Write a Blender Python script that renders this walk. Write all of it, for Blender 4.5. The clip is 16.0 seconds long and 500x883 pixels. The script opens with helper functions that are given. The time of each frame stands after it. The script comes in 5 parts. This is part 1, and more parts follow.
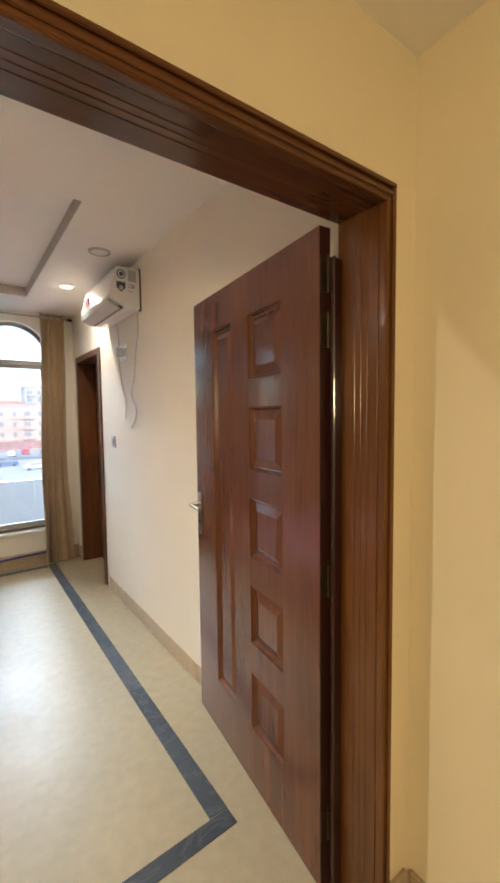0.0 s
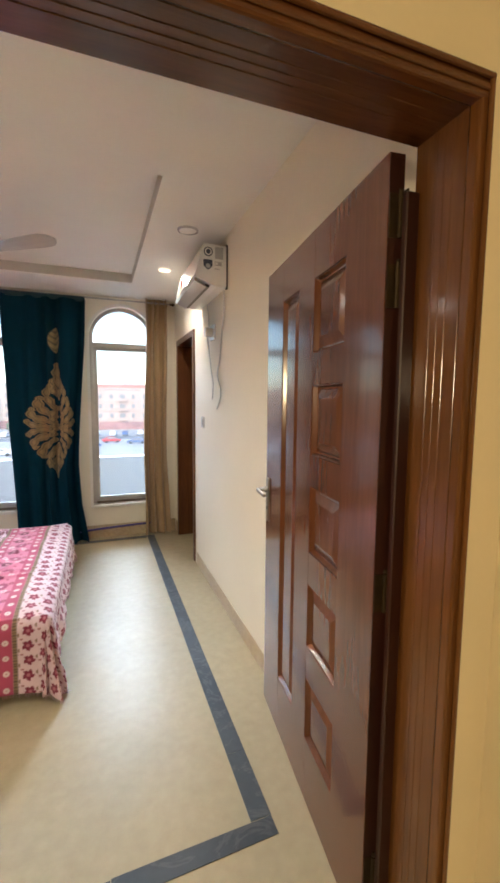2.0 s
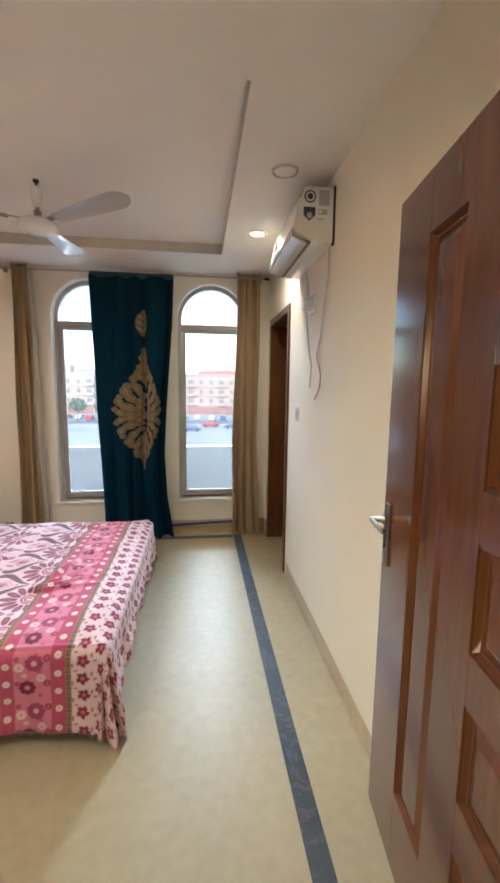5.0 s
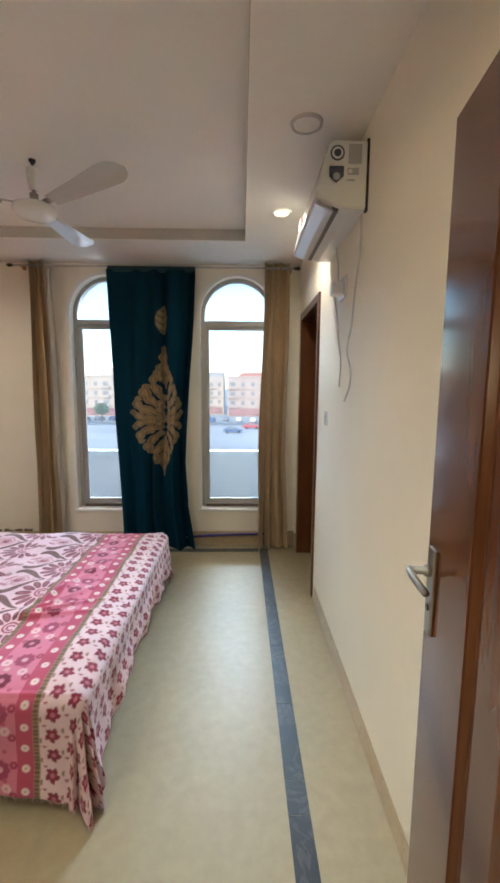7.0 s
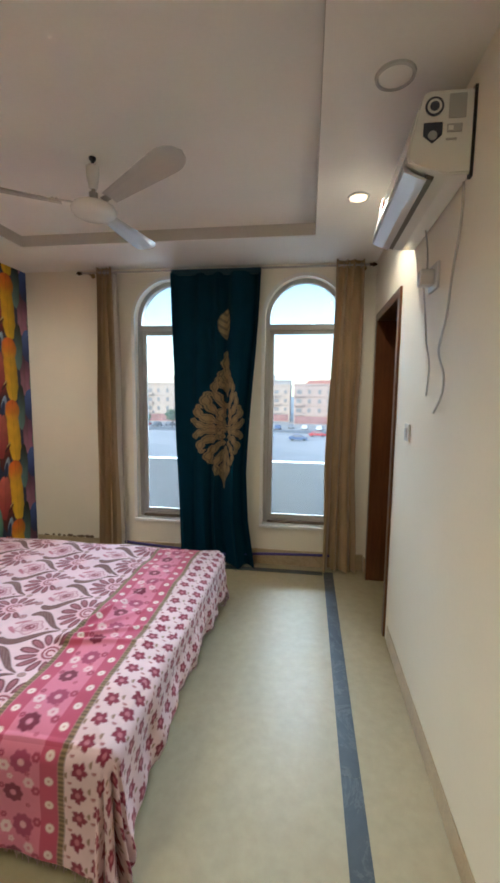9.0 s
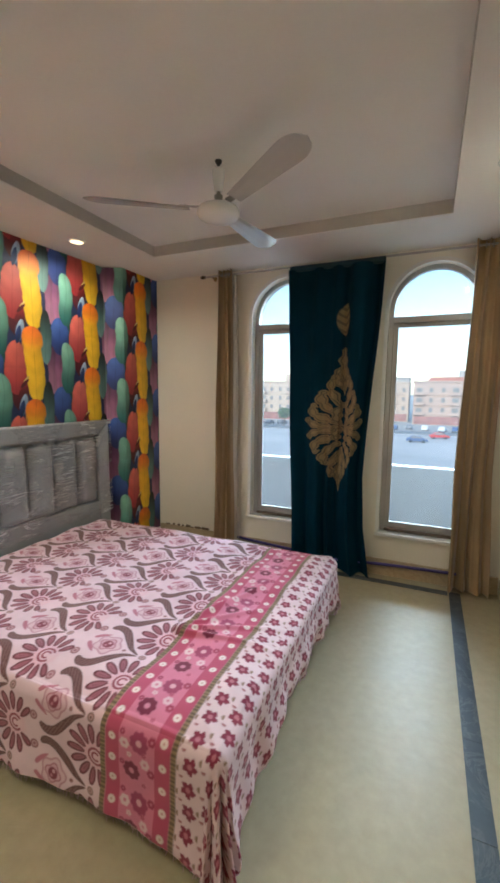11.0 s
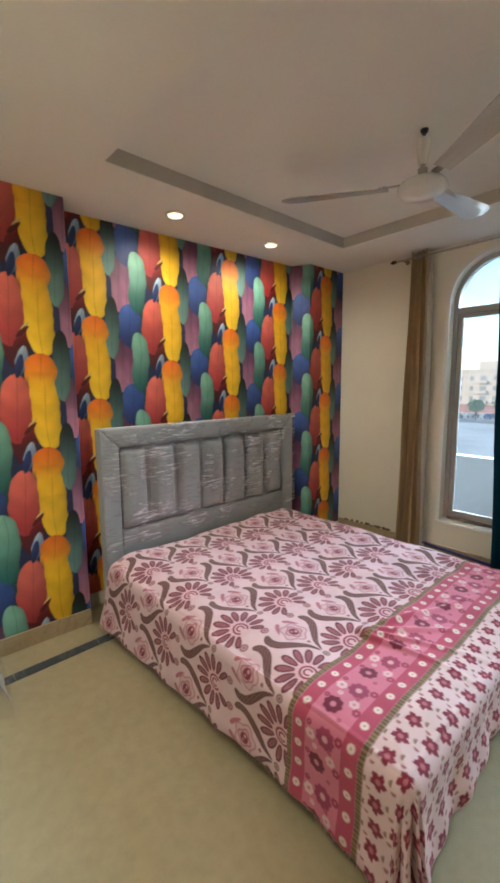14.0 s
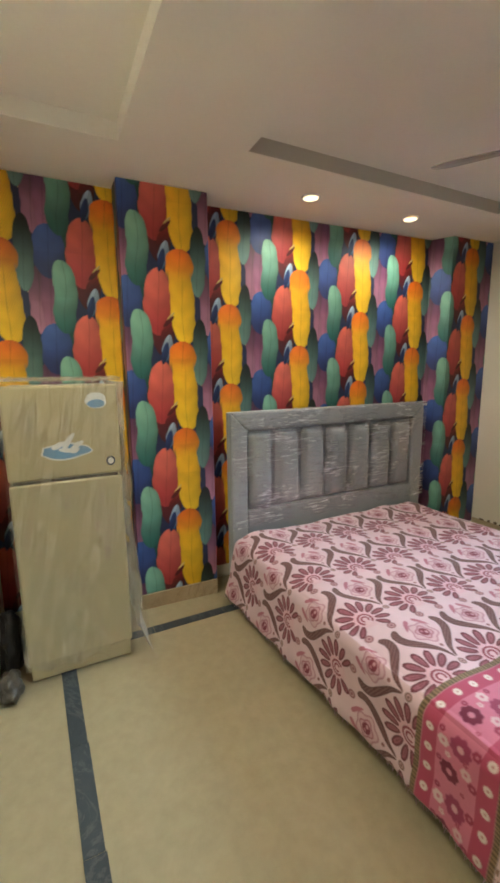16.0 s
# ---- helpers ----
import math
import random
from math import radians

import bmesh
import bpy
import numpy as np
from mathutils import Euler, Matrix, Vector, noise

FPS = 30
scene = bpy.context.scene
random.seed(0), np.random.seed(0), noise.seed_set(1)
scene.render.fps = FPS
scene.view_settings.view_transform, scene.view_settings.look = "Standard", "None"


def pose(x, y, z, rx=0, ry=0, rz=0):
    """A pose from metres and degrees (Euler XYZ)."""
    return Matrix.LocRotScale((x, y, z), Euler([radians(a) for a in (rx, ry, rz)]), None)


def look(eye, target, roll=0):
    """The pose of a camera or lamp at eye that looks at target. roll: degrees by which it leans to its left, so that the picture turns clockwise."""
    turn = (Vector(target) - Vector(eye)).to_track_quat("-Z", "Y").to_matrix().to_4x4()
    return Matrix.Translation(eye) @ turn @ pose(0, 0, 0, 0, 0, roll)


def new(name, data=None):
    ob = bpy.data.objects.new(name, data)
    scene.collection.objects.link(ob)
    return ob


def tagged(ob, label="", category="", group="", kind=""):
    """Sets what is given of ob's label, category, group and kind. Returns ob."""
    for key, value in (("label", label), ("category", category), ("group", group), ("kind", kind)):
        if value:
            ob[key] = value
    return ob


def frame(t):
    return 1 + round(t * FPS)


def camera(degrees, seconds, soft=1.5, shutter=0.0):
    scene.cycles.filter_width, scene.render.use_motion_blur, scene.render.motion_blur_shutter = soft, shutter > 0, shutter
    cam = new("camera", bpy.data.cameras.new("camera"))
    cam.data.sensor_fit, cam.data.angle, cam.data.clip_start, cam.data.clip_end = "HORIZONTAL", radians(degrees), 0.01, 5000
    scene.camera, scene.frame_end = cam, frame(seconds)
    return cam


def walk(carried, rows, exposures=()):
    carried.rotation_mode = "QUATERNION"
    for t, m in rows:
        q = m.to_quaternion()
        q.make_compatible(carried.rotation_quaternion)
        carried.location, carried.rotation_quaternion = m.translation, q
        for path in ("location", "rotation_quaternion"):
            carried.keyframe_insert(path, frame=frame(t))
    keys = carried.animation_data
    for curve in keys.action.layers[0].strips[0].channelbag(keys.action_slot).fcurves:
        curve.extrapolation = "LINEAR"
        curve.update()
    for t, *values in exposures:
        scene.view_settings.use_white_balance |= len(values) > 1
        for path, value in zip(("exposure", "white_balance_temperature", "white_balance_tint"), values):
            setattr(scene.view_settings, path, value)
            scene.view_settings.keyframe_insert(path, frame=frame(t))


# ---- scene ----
cam = camera(62.9, 16.0, soft=3.0)
SKY, SKYLAMP, DOWN, HALL, TRAY = 0.090, 1900.0, 7.5, 44.0, 22.0
EXPOSURES = [(0.0, 2.36, 5750, 11), (5.0, 2.23, 5650, 8), (8.0, 1.93, 5500, 4), (12.5, 1.80, 5550, 2), (16.0, 1.82, 5700, 0)]
PATH = [
    (0, (0.503, 0.322, 1.532), (1.669, 1.942, 1.405), -0.7),
    (0.5, (0.539, 0.327, 1.528), (1.559, 2.041, 1.379), -0.5),
    (1, (0.607, 0.335, 1.522), (1.499, 2.118, 1.358), -0.2),
    (1.5, (0.688, 0.342, 1.516), (1.466, 2.175, 1.337), 0.2),
    (2, (0.741, 0.364, 1.504), (1.433, 2.231, 1.311), 0.5),
    (2.5, (0.765, 0.426, 1.492), (1.369, 2.322, 1.287), 0.6),
    (3, (0.782, 0.514, 1.485), (1.316, 2.428, 1.262), 0.7),
    (3.5, (0.801, 0.633, 1.509), (1.267, 2.562, 1.264), 0.8),
    (4, (0.815, 0.719, 1.521), (1.222, 2.659, 1.261), 0.9),
    (4.5, (0.831, 0.807, 1.516), (1.165, 2.761, 1.251), 0.7),
    (5, (0.878, 0.897, 1.517), (1.122, 2.865, 1.253), 0.7),
    (7.5, (1.055, 1.315, 1.507), (1.049, 3.3, 1.257), 0.4),
    (8, (1.054, 1.389, 1.517), (0.982, 3.373, 1.281), 0.5),
    (10.5, (1.016, 1.585, 1.506), (0.353, 3.458, 1.276), 0.7),
    (11, (0.999, 1.585, 1.515), (0.206, 3.405, 1.277), 0.6),
    (11.5, (0.986, 1.592, 1.507), (0.048, 3.343, 1.269), 0.5),
    (12, (0.977, 1.586, 1.513), (-0.079, 3.267, 1.268), 0.2),
    (12.5, (0.952, 1.585, 1.514), (-0.225, 3.183, 1.265), -0.1),
    (13, (0.947, 1.591, 1.532), (-0.336, 3.103, 1.269), -0.3),
    (13.5, (0.928, 1.579, 1.528), (-0.454, 3.001, 1.262), -0.5),
    (14, (0.919, 1.572, 1.528), (-0.546, 2.905, 1.254), -0.6),
    (14.5, (0.904, 1.557, 1.52), (-0.65, 2.784, 1.239), -0.7),
    (15, (0.899, 1.542, 1.517), (-0.731, 2.664, 1.224), -0.8),
    (15.5, (0.889, 1.521, 1.508), (-0.82, 2.513, 1.203), -0.9),
    (16, (0.878, 1.504, 1.521), (-0.89, 2.378, 1.19), -0.7),
]
walk(cam, [(t, look(eye, target, roll)) for t, eye, target, roll in PATH], EXPOSURES)

# ---- world, sun and lamps ----
world = bpy.data.worlds.new("world")
scene.world = world
world.use_nodes = True
wn = world.node_tree.nodes
sky = wn.new("ShaderNodeTexSky")
sky.sky_type = "NISHITA"
sky.sun_disc = False
sky.sun_elevation = radians(30)
sky.sun_rotation = radians(200)
sky.altitude = 300
sky.ozone_density = 2.2
sky.air_density = 1.4
sky.dust_density = 1.0
wn["Background"].inputs[1].default_value = SKY
world.node_tree.links.new(sky.outputs[0], wn["Background"].inputs[0])


def lamp(name, kind, energy, colour, m, **more):
    data = bpy.data.lights.new(name, kind)
    data.energy, data.color = energy, colour
    for key, value in more.items():
        if key == "size":
            data.size = value
        elif key == "size_y":
            data.shape, data.size_y = "RECTANGLE", value
        elif key == "radius":
            data.shadow_soft_size = value
        elif key == "cone":
            data.spot_size, data.spot_blend = radians(value), 0.9
        elif key == "angle":
            data.angle = radians(value)
    ob = new(name, data)
    ob.matrix_world = m
    return ob


lamp("sun", "SUN", 1.0, (1.0, 0.80, 0.62), look((0, 0, 0), (0.35, 0.85, -0.42)), angle=6)
# the sky's light that falls in over the balcony, from above the window heads
lamp("sky_light", "AREA", SKYLAMP, (0.86, 0.93, 1.0), look((0.3, 8.6, 5.2), (0.3, 3.6, 0.6)), size=8.0, size_y=3.6)
WARM = (1.0, 0.83, 0.62)
DOWNLIGHTS = [(1.29, 3.94), (-1.43, 3.95), (-1.43, 3.09)]
for dx, dy in DOWNLIGHTS:
    lamp("downlight_glow", "SPOT", DOWN, WARM, look((dx, dy, 2.570), (dx, dy, 0)), radius=0.022, cone=172)
# unseen spot added to light the hall walls and the jamb
lamp("hall_fill_glow", "SPOT", HALL, (1.0, 0.71, 0.36), look((-0.9, -1.36, 1.72), (1.45, 1.0, 0.58)), radius=0.2, cone=100)
# the lamp in the second tray, whose gleam lies on the floor by the refrigerator
lamp("tray_glow", "SPOT", TRAY, (1.0, 0.86, 0.62), look((-0.45, 1.62, 2.645), (-0.45, 1.62, 0)), radius=0.03, cone=160)


# ---- materials ----
def tree(name):
    m = bpy.data.materials.new(name)
    m.use_nodes = True
    nt = m.node_tree
    return m, nt, nt.nodes["Principled BSDF"]


def sock(nt, value, target):
    if isinstance(value, bpy.types.NodeSocket):
        nt.links.new(value, target)
    else:
        target.default_value = value


def coords(nt, scale=(1, 1, 1), rot=(0, 0, 0)):
    tc, mp = nt.nodes.new("ShaderNodeTexCoord"), nt.nodes.new("ShaderNodeMapping")
    mp.inputs["Scale"].default_value, mp.inputs["Rotation"].default_value = scale, rot
    nt.links.new(tc.outputs["Object"], mp.inputs[0])
    return mp.outputs[0]


def noise_tex(nt, vec, scale, detail=4, rough=0.55, warp=0.0):
    n = nt.nodes.new("ShaderNodeTexNoise")
    n.inputs["Scale"].default_value, n.inputs["Detail"].default_value = scale, detail
    n.inputs["Roughness"].default_value, n.inputs["Distortion"].default_value = rough, warp
    nt.links.new(vec, n.inputs["Vector"])
    return n.outputs["Fac"]


def ramp(nt, fac, stops):
    r = nt.nodes.new("ShaderNodeValToRGB")
    e = r.color_ramp.elements
    while len(e) < len(stops):
        e.new(0.5)
    for el, (at, col) in zip(e, stops):
        el.position, el.color = at, (*col, 1)
    nt.links.new(fac, r.inputs[0])
    return r.outputs[0]


def mixc(nt, fac, a, b, mode="MIX"):
    m = nt.nodes.new("ShaderNodeMix")
    m.data_type, m.blend_type = "RGBA", mode
    sock(nt, fac, m.inputs[0])
    for value, s in ((a, m.inputs[6]), (b, m.inputs[7])):
        if isinstance(value, tuple):
            s.default_value = (*value[:3], 1)
        else:
            nt.links.new(value, s)
    return m.outputs[2]


def bump(nt, bsdf, height, strength, dist):
    b = nt.nodes.new("ShaderNodeBump")
    b.inputs["Strength"].default_value, b.inputs["Distance"].default_value = strength, dist
    nt.links.new(height, b.inputs["Height"])
    nt.links.new(b.outputs[0], bsdf.inputs["Normal"])


def plain(name, col, rough=0.5, metal=0.0, vary=0.12, scale=3.0, fine=60.0, relief=0.15, dist=0.001, sheen=0.0, coat=0.0):
    m, nt, b = tree(name)
    v = coords(nt)
    big, small = noise_tex(nt, v, scale, 5), noise_tex(nt, v, fine, 3)
    c1 = ramp(nt, big, [(0.3, tuple(c * (1 - vary) for c in col)), (0.7, tuple(min(1, c * (1 + vary)) for c in col))])
    c2 = ramp(nt, small, [(0.3, (1 - vary * 0.6,) * 3), (0.7, (1, 1, 1))])
    nt.links.new(mixc(nt, 1.0, c1, c2, "MULTIPLY"), b.inputs["Base Color"])
    rr = nt.nodes.new("ShaderNodeMapRange")
    rr.inputs["To Min"].default_value, rr.inputs["To Max"].default_value = rough * 0.85, min(1, rough * 1.15)
    nt.links.new(big, rr.inputs[0])
    nt.links.new(rr.outputs[0], b.inputs["Roughness"])
    b.inputs["Metallic"].default_value = metal
    b.inputs["Sheen Weight"].default_value = sheen
    b.inputs["Coat Weight"].default_value = coat
    bump(nt, b, small, relief, dist)
    return m


def wood(name, dark, light, axis, rough=0.28):
    m, nt, b = tree(name)
    s = {"x": (1.2, 16, 16), "y": (16, 1.2, 16), "z": (16, 16, 1.2)}[axis]
    v = coords(nt, s)
    grain, fine = noise_tex(nt, v, 1.6, 6, 0.6, 0.6), noise_tex(nt, coords(nt, tuple(k * 5 for k in s)), 2.0, 3)
    cloud = noise_tex(nt, coords(nt), 2.5, 3)
    mid = tuple((p + q) / 2 for p, q in zip(dark, light))
    c = ramp(nt, grain, [(0.28, dark), (0.5, mid), (0.72, light)])
    c = mixc(nt, 0.2, c, ramp(nt, fine, [(0.35, dark), (0.65, light)]))
    c = mixc(nt, 1.0, c, ramp(nt, cloud, [(0.3, (0.75, 0.75, 0.75)), (0.7, (1, 1, 1))]), "MULTIPLY")
    nt.links.new(c, b.inputs["Base Color"])
    b.inputs["Roughness"].default_value = rough
    b.inputs["Coat Weight"].default_value, b.inputs["Coat Roughness"].default_value = 0.35, 0.10
    b.inputs["Specular IOR Level"].default_value = 0.35
    bump(nt, b, grain, 0.06, 0.002)
    return m


def painted(name, rough, sheen=0.0, relief=0.2, fine=220.0, gloss=0.5):
    """A print whose colours lie in the mesh's own colour layer."""
    m, nt, b = tree(name)
    a = nt.nodes.new("ShaderNodeAttribute")
    a.attribute_name = "print"
    v = coords(nt)
    c = mixc(nt, 1.0, a.outputs["Color"], ramp(nt, noise_tex(nt, v, 9, 4), [(0.3, (0.88, 0.88, 0.88)), (0.7, (1, 1, 1))]), "MULTIPLY")
    nt.links.new(c, b.inputs["Base Color"])
    b.inputs["Roughness"].default_value, b.inputs["Sheen Weight"].default_value = rough, sheen
    b.inputs["Specular IOR Level"].default_value = gloss
    bump(nt, b, noise_tex(nt, v, fine, 2), relief, 0.001)
    return m


def glow(name, col, power):
    m, nt, b = tree(name)
    b.inputs["Emission Color"].default_value, b.inputs["Emission Strength"].default_value = (*col, 1), power
    b.inputs["Base Color"].default_value = (*col, 1)
    return m


def marble(name, base, pale, vein, scale, rough, gloss=0.5):
    m, nt, b = tree(name)
    v = coords(nt)
    oi = nt.nodes.new("ShaderNodeObjectInfo")
    cloud, speck = noise_tex(nt, v, scale, 6, 0.6, 0.8), noise_tex(nt, v, scale * 22, 3)
    c = ramp(nt, cloud, [(0.3, base), (0.62, pale)])
    vn = noise_tex(nt, v, scale * 1.7, 7, 0.7, 2.0)
    c = mixc(nt, ramp(nt, vn, [(0.47, (0, 0, 0)), (0.5, (0.55, 0.55, 0.55)), (0.53, (0, 0, 0))]), c, vein)
    c = mixc(nt, 1.0, c, ramp(nt, speck, [(0.3, (0.9, 0.9, 0.9)), (0.7, (1, 1, 1))]), "MULTIPLY")
    c = mixc(nt, 1.0, c, ramp(nt, oi.outputs["Random"], [(0.0, (0.8, 0.8, 0.8)), (1.0, (1, 1, 1))]), "MULTIPLY")
    nt.links.new(c, b.inputs["Base Color"])
    rr = nt.nodes.new("ShaderNodeMapRange")
    rr.inputs["To Min"].default_value, rr.inputs["To Max"].default_value = rough * 0.75, rough * 1.3
    nt.links.new(noise_tex(nt, v, 5, 5), rr.inputs[0])
    nt.links.new(rr.outputs[0], b.inputs["Roughness"])
    b.inputs["Specular IOR Level"].default_value = gloss
    bump(nt, b, noise_tex(nt, v, 3.5, 2), 0.02, 0.01)
    return m


def film_mat(name, amount, tint=(1, 1, 1), rough=0.12, grain=(4, 4, 30), base=0.07, sparse=0.46, crinkle=0.4, haze=0.0):
    m, nt, b = tree(name)
    out = nt.nodes["Material Output"]
    tr, gl, mx = (nt.nodes.new(k) for k in ("ShaderNodeBsdfTransparent", "ShaderNodeBsdfGlossy", "ShaderNodeMixShader"))
    gl.inputs["Roughness"].default_value = rough
    gl.inputs["Color"].default_value = (*tint, 1)
    v = coords(nt, grain)
    f = ramp(nt, noise_tex(nt, v, 2.2, 5, 0.6, 1.2), [(0.50, (amount * base,) * 3), (0.60, (amount,) * 3)])
    patch = ramp(nt, noise_tex(nt, coords(nt), 3.3, 3, 0.5, 0.5), [(sparse, (base, base, base)), (sparse + 0.14, (1, 1, 1))])
    f = mixc(nt, 1.0, f, patch, "MULTIPLY")
    nt.links.new(f, mx.inputs[0])
    nt.links.new(tr.outputs[0], mx.inputs[1])
    nt.links.new(gl.outputs[0], mx.inputs[2])
    # dust and creases that scatter a little light
    veil, mix2 = nt.nodes.new("ShaderNodeBsdfDiffuse"), nt.nodes.new("ShaderNodeMixShader")
    veil.inputs["Color"].default_value = (0.72, 0.70, 0.64, 1)
    nt.links.new(mixc(nt, 1.0, patch, (haze, haze, haze), "MULTIPLY"), mix2.inputs[0])
    nt.links.new(mx.outputs[0], mix2.inputs[1])
    nt.links.new(veil.outputs[0], mix2.inputs[2])
    nt.links.new(mix2.outputs[0], out.inputs[0])
    bb = nt.nodes.new("ShaderNodeBump")
    bb.inputs["Strength"].default_value, bb.inputs["Distance"].default_value = crinkle, 0.03
    nt.links.new(noise_tex(nt, coords(nt, tuple(g * 0.6 for g in grain)), 3.0, 5, 0.6, 1.5), bb.inputs["Height"])
    nt.links.new(bb.outputs[0], gl.inputs["Normal"])
    return m


def glass_mat(name):
    m, nt, b = tree(name)
    out = nt.nodes["Material Output"]
    tr, gl, mx, lw = (nt.nodes.new(k) for k in ("ShaderNodeBsdfTransparent", "ShaderNodeBsdfGlossy", "ShaderNodeMixShader", "ShaderNodeFresnel"))
    gl.inputs["Roughness"].default_value = 0.02
    tr.inputs["Color"].default_value = (0.93, 0.96, 0.97, 1)
    # a faint pale veil in the panes stands in for the haze outside
    haze_veil, mix2 = nt.nodes.new("ShaderNodeBsdfTranslucent"), nt.nodes.new("ShaderNodeMixShader")
    haze_veil.inputs["Color"].default_value = (0.8, 0.84, 0.9, 1)
    nt.links.new(ramp(nt, noise_tex(nt, coords(nt), 3.0, 5), [(0.3, (0.009, 0.009, 0.009)), (0.7, (0.017, 0.017, 0.017))]), mix2.inputs[0])
    nt.links.new(tr.outputs[0], mix2.inputs[1])
    nt.links.new(haze_veil.outputs[0], mix2.inputs[2])
    nt.links.new(lw.outputs[0], mx.inputs[0])
    nt.links.new(mix2.outputs[0], mx.inputs[1])
    nt.links.new(gl.outputs[0], mx.inputs[2])
    nt.links.new(mx.outputs[0], out.inputs[0])
    return m


M_WALL = plain("cream wall paint", (0.83, 0.775, 0.65), 0.5, vary=0.03, scale=1.5, relief=0.08)
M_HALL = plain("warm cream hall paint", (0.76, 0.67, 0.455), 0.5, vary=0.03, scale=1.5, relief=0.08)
M_CEIL = plain("off-white ceiling paint", (0.88, 0.85, 0.80), 0.7, vary=0.03, scale=1.2, relief=0.06)
M_TRIM = plain("white window plaster", (0.82, 0.80, 0.75), 0.5, vary=0.04)
M_FLOOR = marble("cream polished marble", (0.42, 0.355, 0.222), (0.455, 0.385, 0.245), (0.425, 0.36, 0.226), 0.9, 0.40, 0.22)
M_SLATE = marble("dark grey border marble", (0.045, 0.055, 0.070), (0.075, 0.090, 0.105), (0.15, 0.16, 0.165), 1.6, 0.32, 0.3)
M_SKIRT = marble("beige skirting marble", (0.50, 0.38, 0.23), (0.60, 0.48, 0.31), (0.42, 0.30, 0.18), 2.0, 0.3)
M_DOOR = wood("polished red-brown wood", (0.110, 0.040, 0.017), (0.178, 0.066, 0.028), "z", 0.2)
# one very dark wood for the leaf's edge and the shaded hinge gap
M_EDGEGAP = wood("dark edge wood and gap shade", (0.022, 0.005, 0.003), (0.045, 0.012, 0.006), "z", 0.45)
M_FRAME = wood("polished brown frame wood", (0.105, 0.040, 0.010), (0.190, 0.078, 0.020), "z", 0.25)
M_LINTEL = wood("polished brown lintel wood", (0.085, 0.028, 0.008), (0.165, 0.062, 0.018), "x", 0.25)
M_BATH = wood("dark brown frame wood", (0.085, 0.028, 0.009), (0.165, 0.062, 0.020), "z", 0.3)
M_ALU = plain("bronze-grey aluminium", (0.44, 0.42, 0.39), 0.4, 0.3, vary=0.1)
M_CHROME = plain("brushed steel", (0.36, 0.34, 0.31), 0.28, 1.0, vary=0.05)
M_BRASS = plain("tarnished brass", (0.38, 0.27, 0.12), 0.35, 1.0, vary=0.2)
M_HINGE = plain("dark tarnished brass", (0.065, 0.045, 0.022), 0.45, 0.8, vary=0.35, fine=90)
M_GLASS = glass_mat("window glass")
M_WHITE = plain("glossy white plastic", (0.80, 0.80, 0.78), 0.25, vary=0.02, relief=0.03)
M_SILVER = plain("pale silver plastic", (0.72, 0.72, 0.73), 0.15, 0.15, vary=0.03)
# the fan is white; this grey puts the blades' backlit shade into colour
M_BLADE = plain("white blade enamel greyed for backlight", (0.56, 0.54, 0.52), 0.16, vary=0.03, coat=0.4)
M_GREYP = plain("grey plastic", (0.42, 0.42, 0.43), 0.35, vary=0.05)
M_BLACK = plain("black plastic", (0.02, 0.02, 0.022), 0.4, vary=0.2)
M_NAVY = plain("navy printed label", (0.05, 0.06, 0.10), 0.4, vary=0.1)
M_REDL = plain("red printed label", (0.65, 0.10, 0.05), 0.4, vary=0.1)
M_SKYL = plain("blue printed label", (0.18, 0.36, 0.62), 0.4, vary=0.15)
M_TAN = plain("tan curtain cloth", (0.37, 0.25, 0.12), 0.75, vary=0.12, fine=250, relief=0.25, sheen=0.3)
M_LINING = plain("pale curtain lining", (0.62, 0.58, 0.50), 0.8, vary=0.05, fine=250)
M_TEAL = painted("teal curtain cloth with gold damask", 0.8, 0.0, gloss=0.12)
M_PAPER = painted("feather-print wallpaper", 0.5, 0.0, 0.1)
M_SPREAD = painted("flower-print cotton", 0.85, 0.15, 0.3, 300)
M_VELVET = plain("grey velvet upholstery", (0.33, 0.34, 0.36), 0.6, vary=0.1, fine=180, relief=0.3, sheen=0.6)
M_FILM = film_mat("clear stretch film", 0.85, (0.97, 0.99, 1.0), 0.28, (3, 3, 48), 0.05, 0.42, 0.05)
M_FILM2 = film_mat("dusty plastic sheet", 0.34, (0.95, 0.93, 0.86), 0.22, (2.2, 2.2, 1.6), 0.28, 0.42, 0.12, 0.10)
M_SKIRTFILM = film_mat("creased plastic sheet", 0.45, (0.95, 0.93, 0.86), 0.18, (2.2, 2.2, 1.6), 0.4, 0.36, 0.12, 0.42)
M_FRIDGE = plain("champagne fridge enamel", (0.50, 0.44, 0.27), 0.32, 0.15, vary=0.04, relief=0.04)
M_FRIDGED = plain("dark fridge trim", (0.10, 0.09, 0.07), 0.4, vary=0.1)
M_LAMP = glow("lit lamp lens", (1.0, 0.76, 0.42), 0.6)
M_PURPLE = plain("violet cable sheath", (0.06, 0.045, 0.22), 0.45, vary=0.2)
M_CABLE = plain("pale grey cable", (0.55, 0.53, 0.50), 0.5, vary=0.1)
M_BAG = plain("black plastic bag", (0.012, 0.012, 0.014), 0.35, vary=0.3, relief=0.6, dist=0.01, fine=18)
M_BALC = plain("dark low-bounce balcony floor", (0.10, 0.095, 0.09), 0.7, vary=0.1)
M_PARAPET = plain("pale parapet render", (0.225, 0.22, 0.215), 0.85, vary=0.08, scale=2)
M_MATTRESS = plain("white mattress ticking", (0.6, 0.58, 0.55), 0.8)
